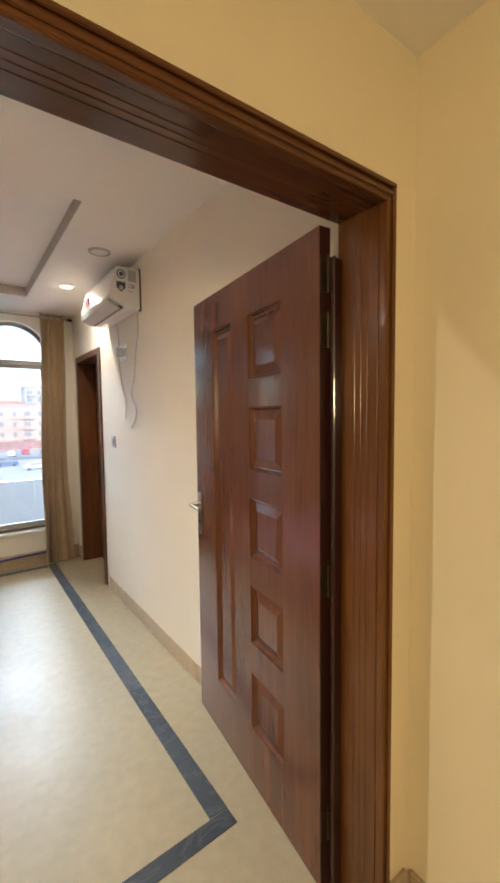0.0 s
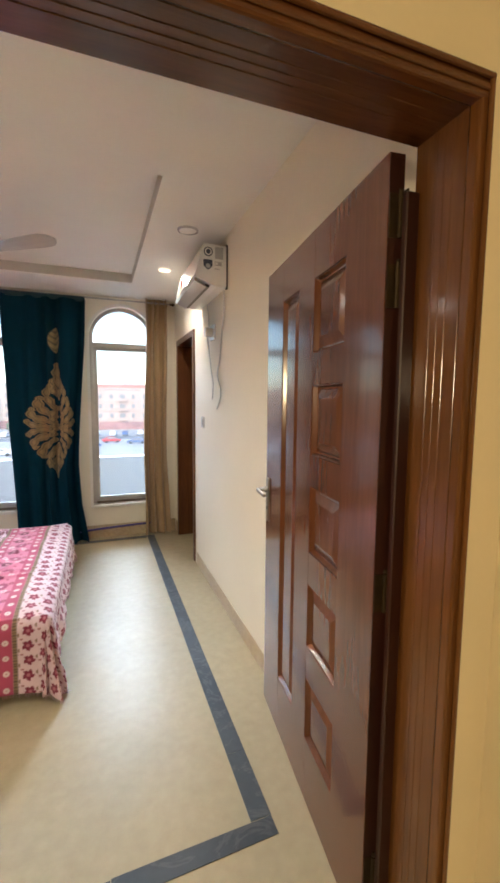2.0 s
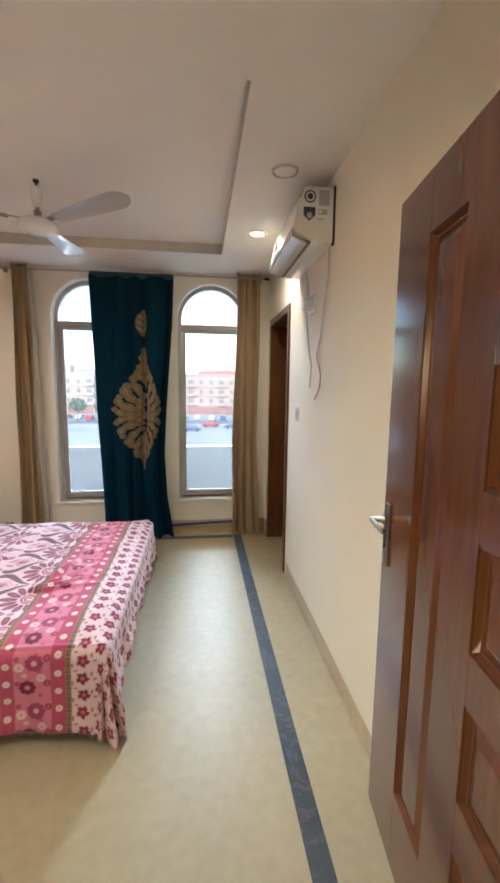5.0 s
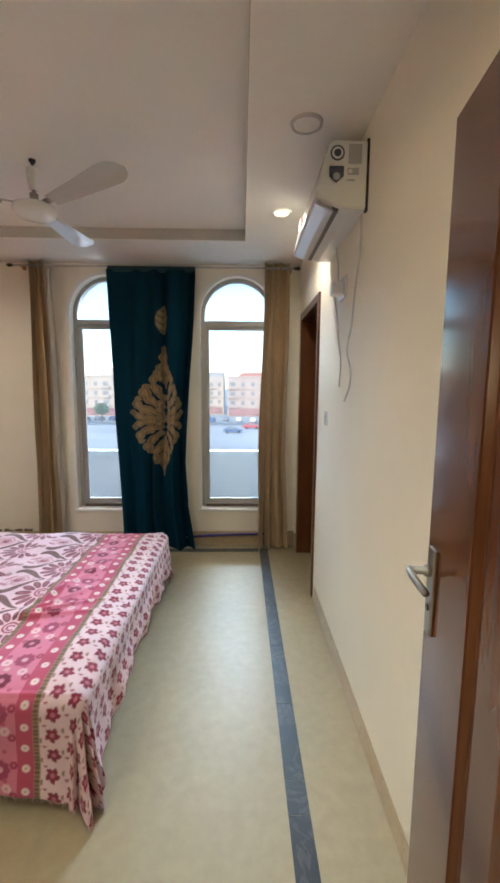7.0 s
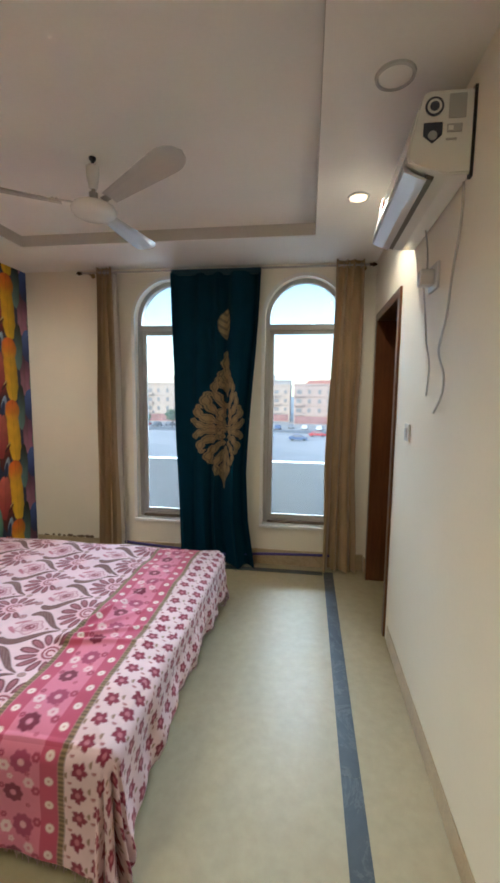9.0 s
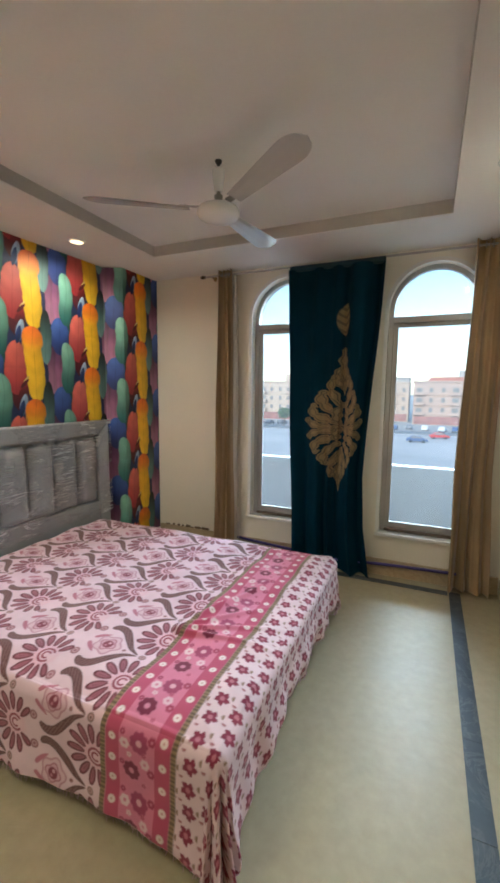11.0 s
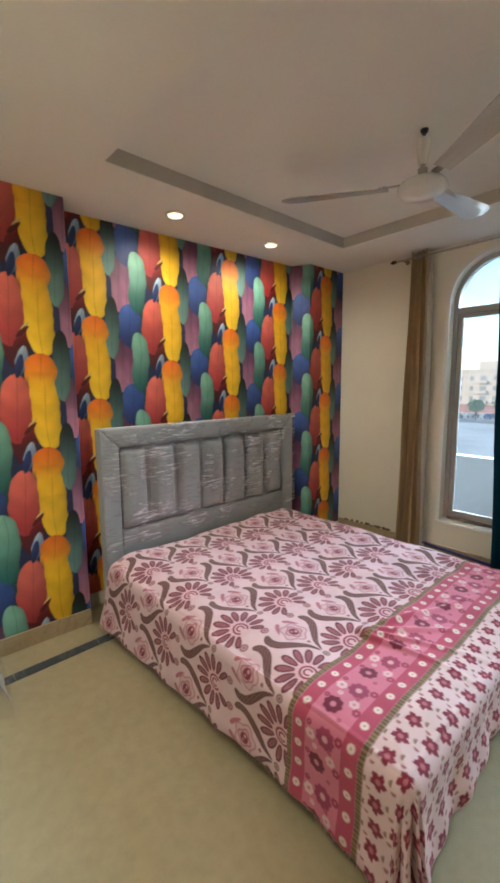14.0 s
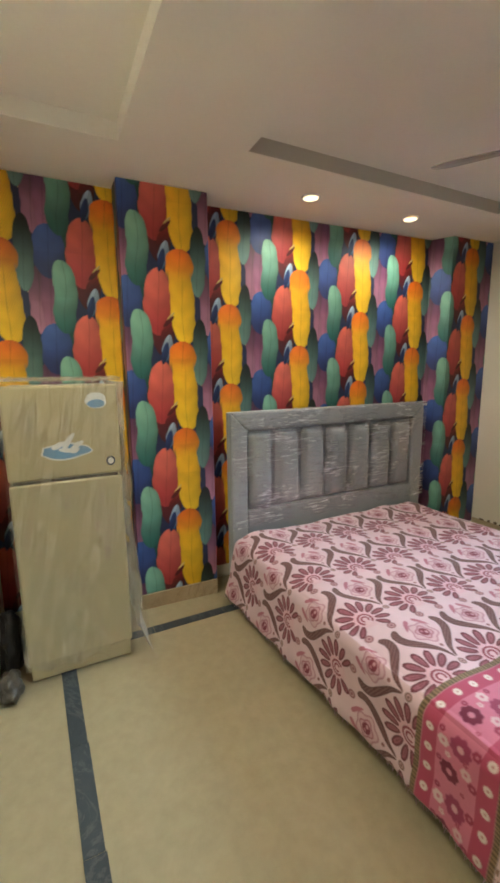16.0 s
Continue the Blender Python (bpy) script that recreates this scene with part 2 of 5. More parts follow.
# road and ground bases are lightened to carry the distance haze
M_ROAD = plain("asphalt paled for haze", (0.56, 0.51, 0.46), 0.85, vary=0.15, scale=0.08, fine=1.5)
M_EARTH = plain("dusty ground paled for haze", (0.44, 0.41, 0.37), 0.9, vary=0.2, scale=0.05, fine=0.8)


# ---- mesh helpers ----
def part(name, bm, material, parent=None, label="", smooth=False):
    me = bpy.data.meshes.new(name)
    bmesh.ops.recalc_face_normals(bm, faces=bm.faces)
    bm.to_mesh(me)
    bm.free()
    me.materials.append(material)
    if smooth:
        for p in me.polygons:
            p.use_smooth = True
    ob = new(name, me)
    if parent:
        ob.parent = parent
    if label:
        ob["label"] = label
    return ob


def thing(name, label, category, at=(0, 0, 0), group="", kind=""):
    ob = new(name)
    ob.empty_display_size = 0.1
    ob.location = at
    return tagged(ob, label, category, group, kind)


def box(bm, lo, hi, bevel=0.0, seg=2):
    cx, cy, cz = ((a + b) / 2 for a, b in zip(lo, hi))
    m = Matrix.Translation((cx, cy, cz)) @ Matrix.Diagonal((*(abs(b - a) for a, b in zip(lo, hi)), 1))
    vs = bmesh.ops.create_cube(bm, size=1, matrix=m)["verts"]
    if bevel:
        es = list({e for v in vs for e in v.link_edges})
        bmesh.ops.bevel(bm, geom=es, offset=bevel, segments=seg, affect="EDGES", profile=0.5)
    return bm


def boxed(lo, hi, bevel=0.0, seg=2):
    return box(bmesh.new(), lo, hi, bevel, seg)


def prism(bm, outline, lo, hi, axis="z"):
    """Extrudes a flat outline of pairs along an axis."""
    def put(p, h):
        return {"z": (p[0], p[1], h), "y": (p[0], h, p[1]), "x": (h, p[0], p[1])}[axis]
    a, b = [bm.verts.new(put(p, lo)) for p in outline], [bm.verts.new(put(p, hi)) for p in outline]
    n = len(outline)
    for i in range(n):
        bm.faces.new((a[i], a[(i + 1) % n], b[(i + 1) % n], b[i]))
    fs = [bm.faces.new(a[::-1]), bm.faces.new(b)]
    bmesh.ops.triangulate(bm, faces=fs)
    return bm


def turned(bm, profile, centre=(0, 0, 0), n=32, turn=None):
    """A body of revolution about z from (radius, height) pairs."""
    rings = []
    for r, z in profile:
        rings.append([bm.verts.new((max(r, 1e-4) * math.cos(2 * math.pi * k / n), max(r, 1e-4) * math.sin(2 * math.pi * k / n), z)) for k in range(n)])
    for a, b in zip(rings, rings[1:]):
        for k in range(n):
            bm.faces.new((a[k], a[(k + 1) % n], b[(k + 1) % n], b[k]))
    bm.faces.new(rings[0][::-1])
    bm.faces.new(rings[-1])
    m = Matrix.Translation(centre) @ (turn or Matrix())
    bmesh.ops.transform(bm, matrix=m, verts=[v for r in rings for v in r])
    return bm


def tube(bm, points, radius, n=8):
    pts = [Vector(p) for p in points]
    rings = []
    for i, p in enumerate(pts):
        d = (pts[min(i + 1, len(pts) - 1)] - pts[max(i - 1, 0)]).normalized()
        u = d.cross(Vector((0.3, 0.9, 0.31))).normalized()
        w = d.cross(u)
        rings.append([bm.verts.new(p + radius * (math.cos(2 * math.pi * k / n) * u + math.sin(2 * math.pi * k / n) * w)) for k in range(n)])
    for a, b in zip(rings, rings[1:]):
        for k in range(n):
            bm.faces.new((a[k], a[(k + 1) % n], b[(k + 1) % n], b[k]))
    bm.faces.new(rings[0][::-1])
    bm.faces.new(rings[-1])
    return bm


def spline(points, steps=10):
    pts = [Vector(p) for p in points]
    pts = [pts[0]] + pts + [pts[-1]]
    out = []
    for a, b, c, d in zip(pts, pts[1:], pts[2:], pts[3:]):
        for k in range(steps):
            t = k / steps
            out.append(0.5 * ((2 * b) + (c - a) * t + (2 * a - 5 * b + 4 * c - d) * t * t + (3 * b - a - 3 * c + d) * t ** 3))
    return out + [pts[-1]]


def sheet(name, points, material, parent=None, colours=None, thick=0.0, label=""):
    """A cloth or paper sheet from a grid of points, with its print."""
    n, m = points.shape[:2]
    me = bpy.data.meshes.new(name)
    idx = np.arange(n * m).reshape(n, m)
    quads = np.stack([idx[:-1, :-1], idx[1:, :-1], idx[1:, 1:], idx[:-1, 1:]], -1).reshape(-1, 4)
    me.vertices.add(n * m)
    me.vertices.foreach_set("co", points.reshape(-1).astype(np.float32))
    me.loops.add(quads.size)
    me.loops.foreach_set("vertex_index", quads.reshape(-1).astype(np.int32))
    me.polygons.add(len(quads))
    me.polygons.foreach_set("loop_start", np.arange(0, quads.size, 4, dtype=np.int32))
    me.polygons.foreach_set("use_smooth", np.ones(len(quads), dtype=bool))
    me.update(calc_edges=True)
    if colours is not None:
        layer = me.color_attributes.new("print", "FLOAT_COLOR", "POINT")
        layer.data.foreach_set("color", np.concatenate([colours.reshape(-1, 3), np.ones((n * m, 1))], 1).reshape(-1).astype(np.float32))
    me.materials.append(material)
    ob = new(name, me)
    if parent:
        ob.parent = parent
    if label:
        ob["label"] = label
    if thick:
        s = ob.modifiers.new("thickness", "SOLIDIFY")
        s.thickness, s.offset = thick, 0.0
    return ob


def structure(name, bm, material, label, smooth=False):
    return tagged(part(name, bm, material, None, label, smooth), label, name.split("_")[0], kind="structure")


# ---- the room's shell ----
XE, YN, YS, H, HT = 1.57, 5.06, 1.17, 2.60, 2.682      # east wall, window wall, door wall, ceiling, tray
bm = bmesh.new()
box(bm, (-2.4, -1.7, -0.15), (2.2, 5.26, 0.0))
floor = structure("floor", bm, M_FLOOR, "polished cream marble floor with a dark border")

bm = bmesh.new()
T1, T2 = (-1.12, 1.066, 2.50, 4.46), (-1.29, 0.30, 1.32, 1.905)
for x0, x1, y0, y1 in ((-2.0, XE, T1[3], YN), (-2.0, XE, T2[3], T1[2]), (-2.0, XE, YS, T2[2]),
                       (-2.0, T1[0], T1[2], T1[3]), (T1[1], XE, T1[2], T1[3]), (-2.0, T2[0], T2[2], T2[3]), (T2[1], XE, T2[2], T2[3])):
    box(bm, (x0, y0, H), (x1, y1, HT))
box(bm, (-2.0, YS, HT), (XE, YN, HT + 0.12))
structure("ceiling", bm, M_CEIL, "off-white plaster ceiling with two recessed trays")

# three sides of the first tray, greyer than the ceiling
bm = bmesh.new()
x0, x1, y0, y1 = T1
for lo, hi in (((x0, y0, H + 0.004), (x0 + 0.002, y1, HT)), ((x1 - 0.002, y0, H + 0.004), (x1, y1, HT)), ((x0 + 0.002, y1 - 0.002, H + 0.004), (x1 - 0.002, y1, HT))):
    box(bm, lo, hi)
structure("trim", bm, plain("grey-beige tray edge", (0.52, 0.49, 0.44), 0.6, vary=0.05), "grey-beige edge of the ceiling tray")

bm = bmesh.new()
BY0, BY1, BZ = 4.06, 4.90, 2.14
box(bm, (XE, YS, 0), (XE + 0.2, BY0, 2.82))
box(bm, (XE, BY0, BZ), (XE + 0.2, BY1, 2.82))
box(bm, (XE, BY1, 0), (XE + 0.2, YN + 0.2, 2.82))
structure("wall_east", bm, M_WALL, "smooth cream painted wall")

WINDOWS = [(-0.505, 0.165), (0.665, 1.335)]
SILL, SPRING = 0.36, 2.17
bm = bmesh.new()
edges_x = [-2.0, WINDOWS[0][0], WINDOWS[0][1], WINDOWS[1][0], WINDOWS[1][1], XE]
for k in (0, 2, 4):
    box(bm, (edges_x[k], YN, 0), (edges_x[k + 1], YN + 0.2, 2.82))
for x0, x1 in WINDOWS:
    box(bm, (x0, YN, 0), (x1, YN + 0.2, SILL))
    c, r, n = (x0 + x1) / 2, (x1 - x0) / 2, 20
    arc = [(c - r * math.cos(math.pi * k / n), SPRING + r * math.sin(math.pi * k / n)) for k in range(n + 1)]
    for p, q in zip(arc, arc[1:]):
        prism(bm, [p, q, (q[0], 2.82), (p[0], 2.82)], YN, YN + 0.2, "y")
bmesh.ops.remove_doubles(bm, verts=bm.verts, dist=1e-5)
structure("wall_north", bm, M_WALL, "cream painted wall with two arched windows")
# unseen dark sheet added to block sky and dull bounce onto the parapet
bm = bmesh.new()
FY0, FY1, FZ = YN + 0.2, YN + 0.23, 6.0
for x0, x1 in ((-4.5, WINDOWS[0][0]), (WINDOWS[0][1], WINDOWS[1][0]), (WINDOWS[1][1], 5.5)):
    box(bm, (x0, FY0, -0.3), (x1, FY1, FZ))
for x0, x1 in WINDOWS:
    box(bm, (x0, FY0, -0.3), (x1, FY1, SILL))
    c, r, n = (x0 + x1) / 2, (x1 - x0) / 2, 20
    arc = [(c - r * math.cos(math.pi * k / n), SPRING + r * math.sin(math.pi * k / n)) for k in range(n + 1)]
    for p, q in zip(arc, arc[1:]):
        prism(bm, [p, q, (q[0], FZ), (p[0], FZ)], FY0, FY1, "y")
structure("wall_facade", bm, plain("dark low-bounce facade sheet", (0.17, 0.16, 0.15), 0.9, vary=0.15), "unseen dark sheet over the outer wall, added to cut light")

PLAN = [(-1.82, 1.17), (-1.82, 1.95), (-1.655, 1.95), (-1.635, 2.47), (-1.82, 2.50), (-1.71, 4.50), (-1.555, 4.58), (-1.545, 5.06)]
bm = prism(bmesh.new(), PLAN + [(-2.05, 5.06), (-2.05, 1.17)], 0, 2.82)
structure("wall_west", bm, M_WALL, "papered wall with two shallow piers")

DX0, DX1, DZ = 0.40, 1.448, 2.092
bm = bmesh.new()
box(bm, (-2.05, 1.03, 0), (DX0 - 0.05, YS, 2.82))
box(bm, (DX1 + 0.045, 1.03, 0), (XE + 0.2, YS, 2.82))
box(bm, (DX0 - 0.05, 1.03, DZ + 0.05), (DX1 + 0.045, YS, 2.82))
structure("wall_south", bm, M_WALL, "cream painted wall with the doorway")

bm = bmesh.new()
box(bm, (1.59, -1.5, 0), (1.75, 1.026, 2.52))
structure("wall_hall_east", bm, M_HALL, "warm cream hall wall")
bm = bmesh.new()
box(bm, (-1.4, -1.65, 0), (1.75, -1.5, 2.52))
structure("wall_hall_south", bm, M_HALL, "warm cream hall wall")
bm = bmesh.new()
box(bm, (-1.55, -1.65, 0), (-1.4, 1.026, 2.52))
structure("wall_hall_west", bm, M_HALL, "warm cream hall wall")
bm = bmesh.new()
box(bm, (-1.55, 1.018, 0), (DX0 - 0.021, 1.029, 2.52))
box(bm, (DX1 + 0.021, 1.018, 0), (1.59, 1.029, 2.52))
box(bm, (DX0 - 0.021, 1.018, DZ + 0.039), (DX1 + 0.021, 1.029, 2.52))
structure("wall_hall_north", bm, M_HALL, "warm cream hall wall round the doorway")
bm = boxed((-1.55, -1.65, 2.52), (1.75, 1.026, 2.64))
structure("ceiling_hall", bm, M_CEIL, "off-white hall ceiling")

# skirtings
def skirting(lo, hi, label="beige marble skirting"):
    return structure("baseboard", boxed(lo, hi, 0.003, 1), M_SKIRT, label)


skirting((XE - 0.005, 1.19, 0), (XE, 3.99, 0.11))
skirting((XE - 0.014, 4.98, 0), (XE, YN - 0.014, 0.125))
skirting((-1.53, YN - 0.014, 0), (XE - 0.015, YN, 0.14))
bm = bmesh.new()
SK = [(-1.655 + 0.006, 1.952), (-1.635 + 0.006, 2.470)]
prism(bm, [(SK[0][0], SK[0][1]), (SK[1][0], SK[1][1]), (SK[1][0] + 0.014, SK[1][1]), (SK[0][0] + 0.014, SK[0][1])], 0, 0.10)
structure("baseboard", bm, M_SKIRT, "beige marble skirting under the wallpaper")
skirting((1.576, -1.4, 0), (1.59, 1.0, 0.12))
skirting((DX1 + 0.022, 1.004, 0), (1.575, 1.018, 0.12))


# ---- wallpaper ----
def lay(base, mask, col):
    """Lays a colour (or an array of them) over a print where the mask says."""
    m = np.clip(mask, 0, 1)[..., None]
    return base * (1 - m) + np.asarray(col) * m


def feathers(s, z):
    """The feather print: half-drop repeat, 0.555 m across and 0.54 m high."""
    W, V = 0.555, 0.54
    out = np.zeros((*s.shape, 3)) + (0.016, 0.024, 0.08)
    kinds = [  # across, up, half width, half height, lean, power, top colour, bottom colour
        (0.180, -0.30, 0.052, 0.185, 0.00, 3.0, (0.10, 0.035, 0.08), (0.45, 0.20, 0.31)),
        (0.238, -0.30, 0.048, 0.185, 0.00, 3.0, (0.10, 0.03, 0.09), (0.38, 0.15, 0.26)),
        (0.445, -0.17, 0.075, 0.170, 0.00, 2.2, (0.20, 0.014, 0.02), (0.06, 0.006, 0.012)),
        (0.310, 0.03, 0.060, 0.150, 0.00, 2.5, (0.02, 0.12, 0.09), (0.008, 0.03, 0.03)),
        (0.245, -0.03, 0.087, 0.145, 0.00, 2.2, (0.060, 0.125, 0.42), (0.018, 0.030, 0.13)),
        (0.424, -0.025, 0.088, 0.195, 0.02, 2.1, (0.74, 0.155, 0.115), (0.36, 0.030, 0.036)),
        (0.480, -0.185, 0.038, 0.055, 0.75, 1.3, (0.20, 0.012, 0.015), (0.10, 0.006, 0.010)),
        (0.466, -0.295, 0.034, 0.082, 0.22, 1.3, (0.40, 0.52, 0.68), (0.10, 0.18, 0.36)),
        (0.452, -0.325, 0.022, 0.066, 0.22, 1.3, (0.020, 0.05, 0.19), (0.010, 0.02, 0.09)),
        (0.016, -0.27, 0.076, 0.269, -0.05, 5.0, (0.86, 0.45, 0.008), (0.86, 0.53, 0.012)),
        (-0.060, -0.375, 0.010, 0.024, 0.9, 1.3, (0.80, 0.62, 0.25), (0.70, 0.55, 0.15)),
        (-0.072, -0.405, 0.018, 0.034, 0.9, 1.3, (0.13, 0.008, 0.012), (0.09, 0.006, 0.010)),
        (0.108, -0.235, 0.008, 0.022, -0.8, 1.3, (0.80, 0.70, 0.45), (0.70, 0.60, 0.30)),
        (0.120, -0.05, 0.050, 0.205, 0.02, 2.4, (0.004, 0.010, 0.010), (0.140, 0.260, 0.240)),
        (0.312, -0.275, 0.062, 0.205, -0.03, 4.2, (0.260, 0.520, 0.390), (0.025, 0.130, 0.115)),
        (0.004, -0.085, 0.086, 0.103, 0.04, 2.5, (0.84, 0.18, 0.008), (0.86, 0.38, 0.010)),
    ]
    for cu, cv, w, h, lean, power, top, low in kinds:
        k = np.round((s - cu) / W)
        du = s - cu - k * W
        dv = z - cv - 0.5 * V * (k % 2)
        dv = (dv + V / 2) % V - V / 2
        t = np.clip(dv / h, -1, 1)
        edge = w * np.sqrt(np.clip(1 - np.abs(t) ** power, 0, 1)) * (1 + (0.022 if h == 0.269 else 0.045) * np.sin(dv * 37 + cu * 40 + 1.7 * np.sign(du)) + 0.018 * np.sin(dv * 83 + k + 2 * np.sign(du)))
        x = du - lean * dv - (0.003 * np.sin(dv * 15 + 1.0 + k) if h == 0.269 else 0.010 * np.sin(dv * 15 + 0.6) if power == 4.2 else 0.0)
        inside = np.clip((edge - np.abs(x)) / 0.004 + 0.5, 0, 1) * (np.abs(dv) <= h)
        g = np.clip((t + 1) / 2, 0, 1)[..., None]
        g = g * g * (3 - 2 * g)
        col = np.asarray(low) * (1 - g) + np.asarray(top) * g
        barb = 1 + 0.08 * np.sin((dv - np.abs(x) * 1.6) * 330 + 2 * np.sin(dv * 40)) + 0.05 * np.sin((dv - np.abs(x)) * 47 + cu * 90)
        barb = barb * (1 + 0.10 * np.sin(k * 12.9 + np.floor((z - cv) / V + 0.5) * 7.3 + cu * 50))
        rib = 1 - 0.25 * np.exp(-((x - 0.008 * np.sin(dv * 8)) / 0.003) ** 2) - 0.22 * np.clip(np.abs(x) / np.maximum(edge, 1e-3), 0, 1) ** 4
        tilt = 1 - 0.22 * np.clip(x / np.maximum(edge, 1e-3), -1, 1)
        col = np.clip(col * (barb * rib * tilt)[..., None], 0, 1)
        if h == 0.103:     # the orange head fades into the yellow below
            inside = inside * np.clip((dv + 0.09) / 0.07, 0, 1)
        out = lay(out, inside, col)
    return out


OFF = [(0.004, 0), (0.004, -0.004), (0.004, -0.004), (0.004, 0.004), (0.004, 0.004), (0.004, -0.004), (0.004, -0.004), (0.004, 0)]
corner_pts = [(x + a, y + b) for (x, y), (a, b) in zip(PLAN, OFF)]
line, length, along = [], [], 0.0
for (x0, y0), (x1, y1) in zip(corner_pts, corner_pts[1:]):
    d = math.hypot(x1 - x0, y1 - y0)
    n = max(2, int(d / 0.0055))
    for k in range(n):
        line.append((x0 + (x1 - x0) * k / n, y0 + (y1 - y0) * k / n))
        length.append(along + d * k / n)
    if (x1, y1) == corner_pts[4]:
        bay = along + d                 # length at the start of the long bay
    along += d
line.append(corner_pts[-1])
length.append(along)
line, length = np.array(line), np.array(length)
zz = np.arange(0.098, H - 0.001, 0.0055)
S, Z = np.meshgrid(length - bay + 2.50 - 2.675, zz - 1.43, indexing="ij")
P = np.stack([np.repeat(line[:, :1], len(zz), 1), np.repeat(line[:, 1:], len(zz), 1), np.repeat(zz[None, :], len(line), 0)], -1)
paper = sheet("wallpaper", P, M_PAPER, colours=feathers(S, Z))
tagged(paper, "bright feather-print wallpaper in orange, blue, green and red", "wallpaper", kind="structure")


# ---- door frame and doors ----
door_frame = thing("door_frame", "polished brown wooden door frame with grooved lining", "door frame", (DX1, 1.1, 0), kind="structure")


def put_under(ob, parent):
    ob.parent = parent
    ob.matrix_parent_inverse = Matrix.Translation(-parent.location)
    return ob


def member(name, bm, mat, parent, label=""):
    return put_under(part(name, bm, mat, None, label), parent)


# jamb linings with three fillets, on both sides, and the lintel
for x0, x1, side in ((DX1, DX1 + 0.045, -1), (DX0 - 0.05, DX0, 1)):
    bm = boxed((x0, 1.03, 0), (x1, 1.175, DZ + 0.05))
    fx = x0 if side < 0 else x1
    for a, b in ((1.032, 1.064), (1.067, 1.086), (1.089, 1.108), (1.111, 1.140)):
        box(bm, (min(fx, fx + side * 0.0016), a, 0), (max(fx, fx + side * 0.0016), b, DZ), 0.0008, 1)
    member("jamb", bm, M_FRAME, door_frame)
    bm = bmesh.new()
    ox = (DX1 - 0.006, DX1 + 0.020) if side < 0 else (DX0 - 0.020, DX0 + 0.006)
    box(bm, (ox[0], 1.000, 0), (ox[1], 1.030, DZ + 0.038), 0.006, 2)
    lx = ox[1] - 0.011 if side < 0 else ox[0]
    box(bm, (lx, 0.990, 0), (lx + 0.011, 1.0, DZ + 0.038), 0.004, 2)
    member("architrave", bm, M_FRAME, door_frame)
# dark strip added in the hinge gap to stand in for its shade
member("gap_shade", boxed((DX1 - 0.038, 1.156, 0), (DX1 - 0.002, 1.173, 1.985), 0.003, 1), M_EDGEGAP, door_frame, "dark strip added as shade in the gap behind the hinges")
bm = boxed((DX0, 1.03, DZ), (DX1, 1.175, DZ + 0.05))
for a, b in ((1.032, 1.064), (1.067, 1.086), (1.089, 1.108), (1.111, 1.140)):
    box(bm, (DX0 + 0.007, a, DZ - 0.002), (DX1 - 0.007, b, DZ), 0.0008, 1)
member("lintel", bm, M_LINTEL, door_frame)
bm = boxed((DX0 - 0.020, 0.999, DZ - 0.006), (DX1 + 0.020, 1.0295, DZ + 0.0375), 0.006, 2)
box(bm, (DX0 - 0.020, 0.989, DZ + 0.0265), (DX1 + 0.020, 0.999, DZ + 0.0385), 0.004, 2)
box(bm, (DX0 - 0.018, 0.994, DZ + 0.008), (DX1 + 0.018, 0.999, DZ + 0.020), 0.002, 1)
member("architrave", bm, M_LINTEL, door_frame)


def raised_panel(u0, u1, z0, z1, y=0.0):
    """A raised and fielded panel set back in its opening."""
    bm = bmesh.new()
    rings = []
    for inset, depth in ((0, -0.004), (0.006, -0.002), (0.012, -0.016), (0.016, -0.017), (0.046, -0.006), (0.05, -0.005)):
        i = min(inset, (u1 - u0) * 0.42)
        rings.append([bm.verts.new(p) for p in ((u0 + i, y + depth, z0 + i), (u1 - i, y + depth, z0 + i), (u1 - i, y + depth, z1 - i), (u0 + i, y + depth, z1 - i))])
    for a, b in zip(rings, rings[1:]):
        for k in range(4):
            bm.faces.new((a[k], a[(k + 1) % 4], b[(k + 1) % 4], b[k]))
    bm.faces.new(rings[-1])
    back = [bm.verts.new((v.co.x, y - 0.03, v.co.z)) for v in rings[0]]
    for k in range(4):
        bm.faces.new((back[k], back[(k + 1) % 4], rings[0][(k + 1) % 4], rings[0][k]))
    bm.faces.new(back[::-1])
    return bm


def lever_handle(parent, u, z, y, flip=1):
    plate = part("handle_plate", boxed((u - 0.021, y, z - 0.125), (u + 0.021, y + 0.009, z + 0.085), 0.004, 2), M_CHROME, parent, "brushed steel plate")
    bm = bmesh.new()
    turned(bm, [(0.014, 0), (0.014, 0.012), (0.0095, 0.014), (0.0095, 0.05)], (u, y + 0.009, z + 0.03), 16, Matrix.Rotation(radians(-90), 4, "X"))
    tube(bm, spline([(u, y + 0.055, z + 0.03), (u - flip * 0.03, y + 0.058, z + 0.031), (u - flip * 0.065, y + 0.055, z + 0.027), (u - flip * 0.10, y + 0.05, z + 0.023)], 6), 0.0085, 10)
    part("handle", bm, M_CHROME, plate, "brushed steel lever handle", True)
    bm = bmesh.new()
    turned(bm, [(0.008, 0), (0.008, 0.003)], (u, y + 0.009, z - 0.06), 12, Matrix.Rotation(radians(-90), 4, "X"))
    part("keyhole", bm, M_BLACK, plate)


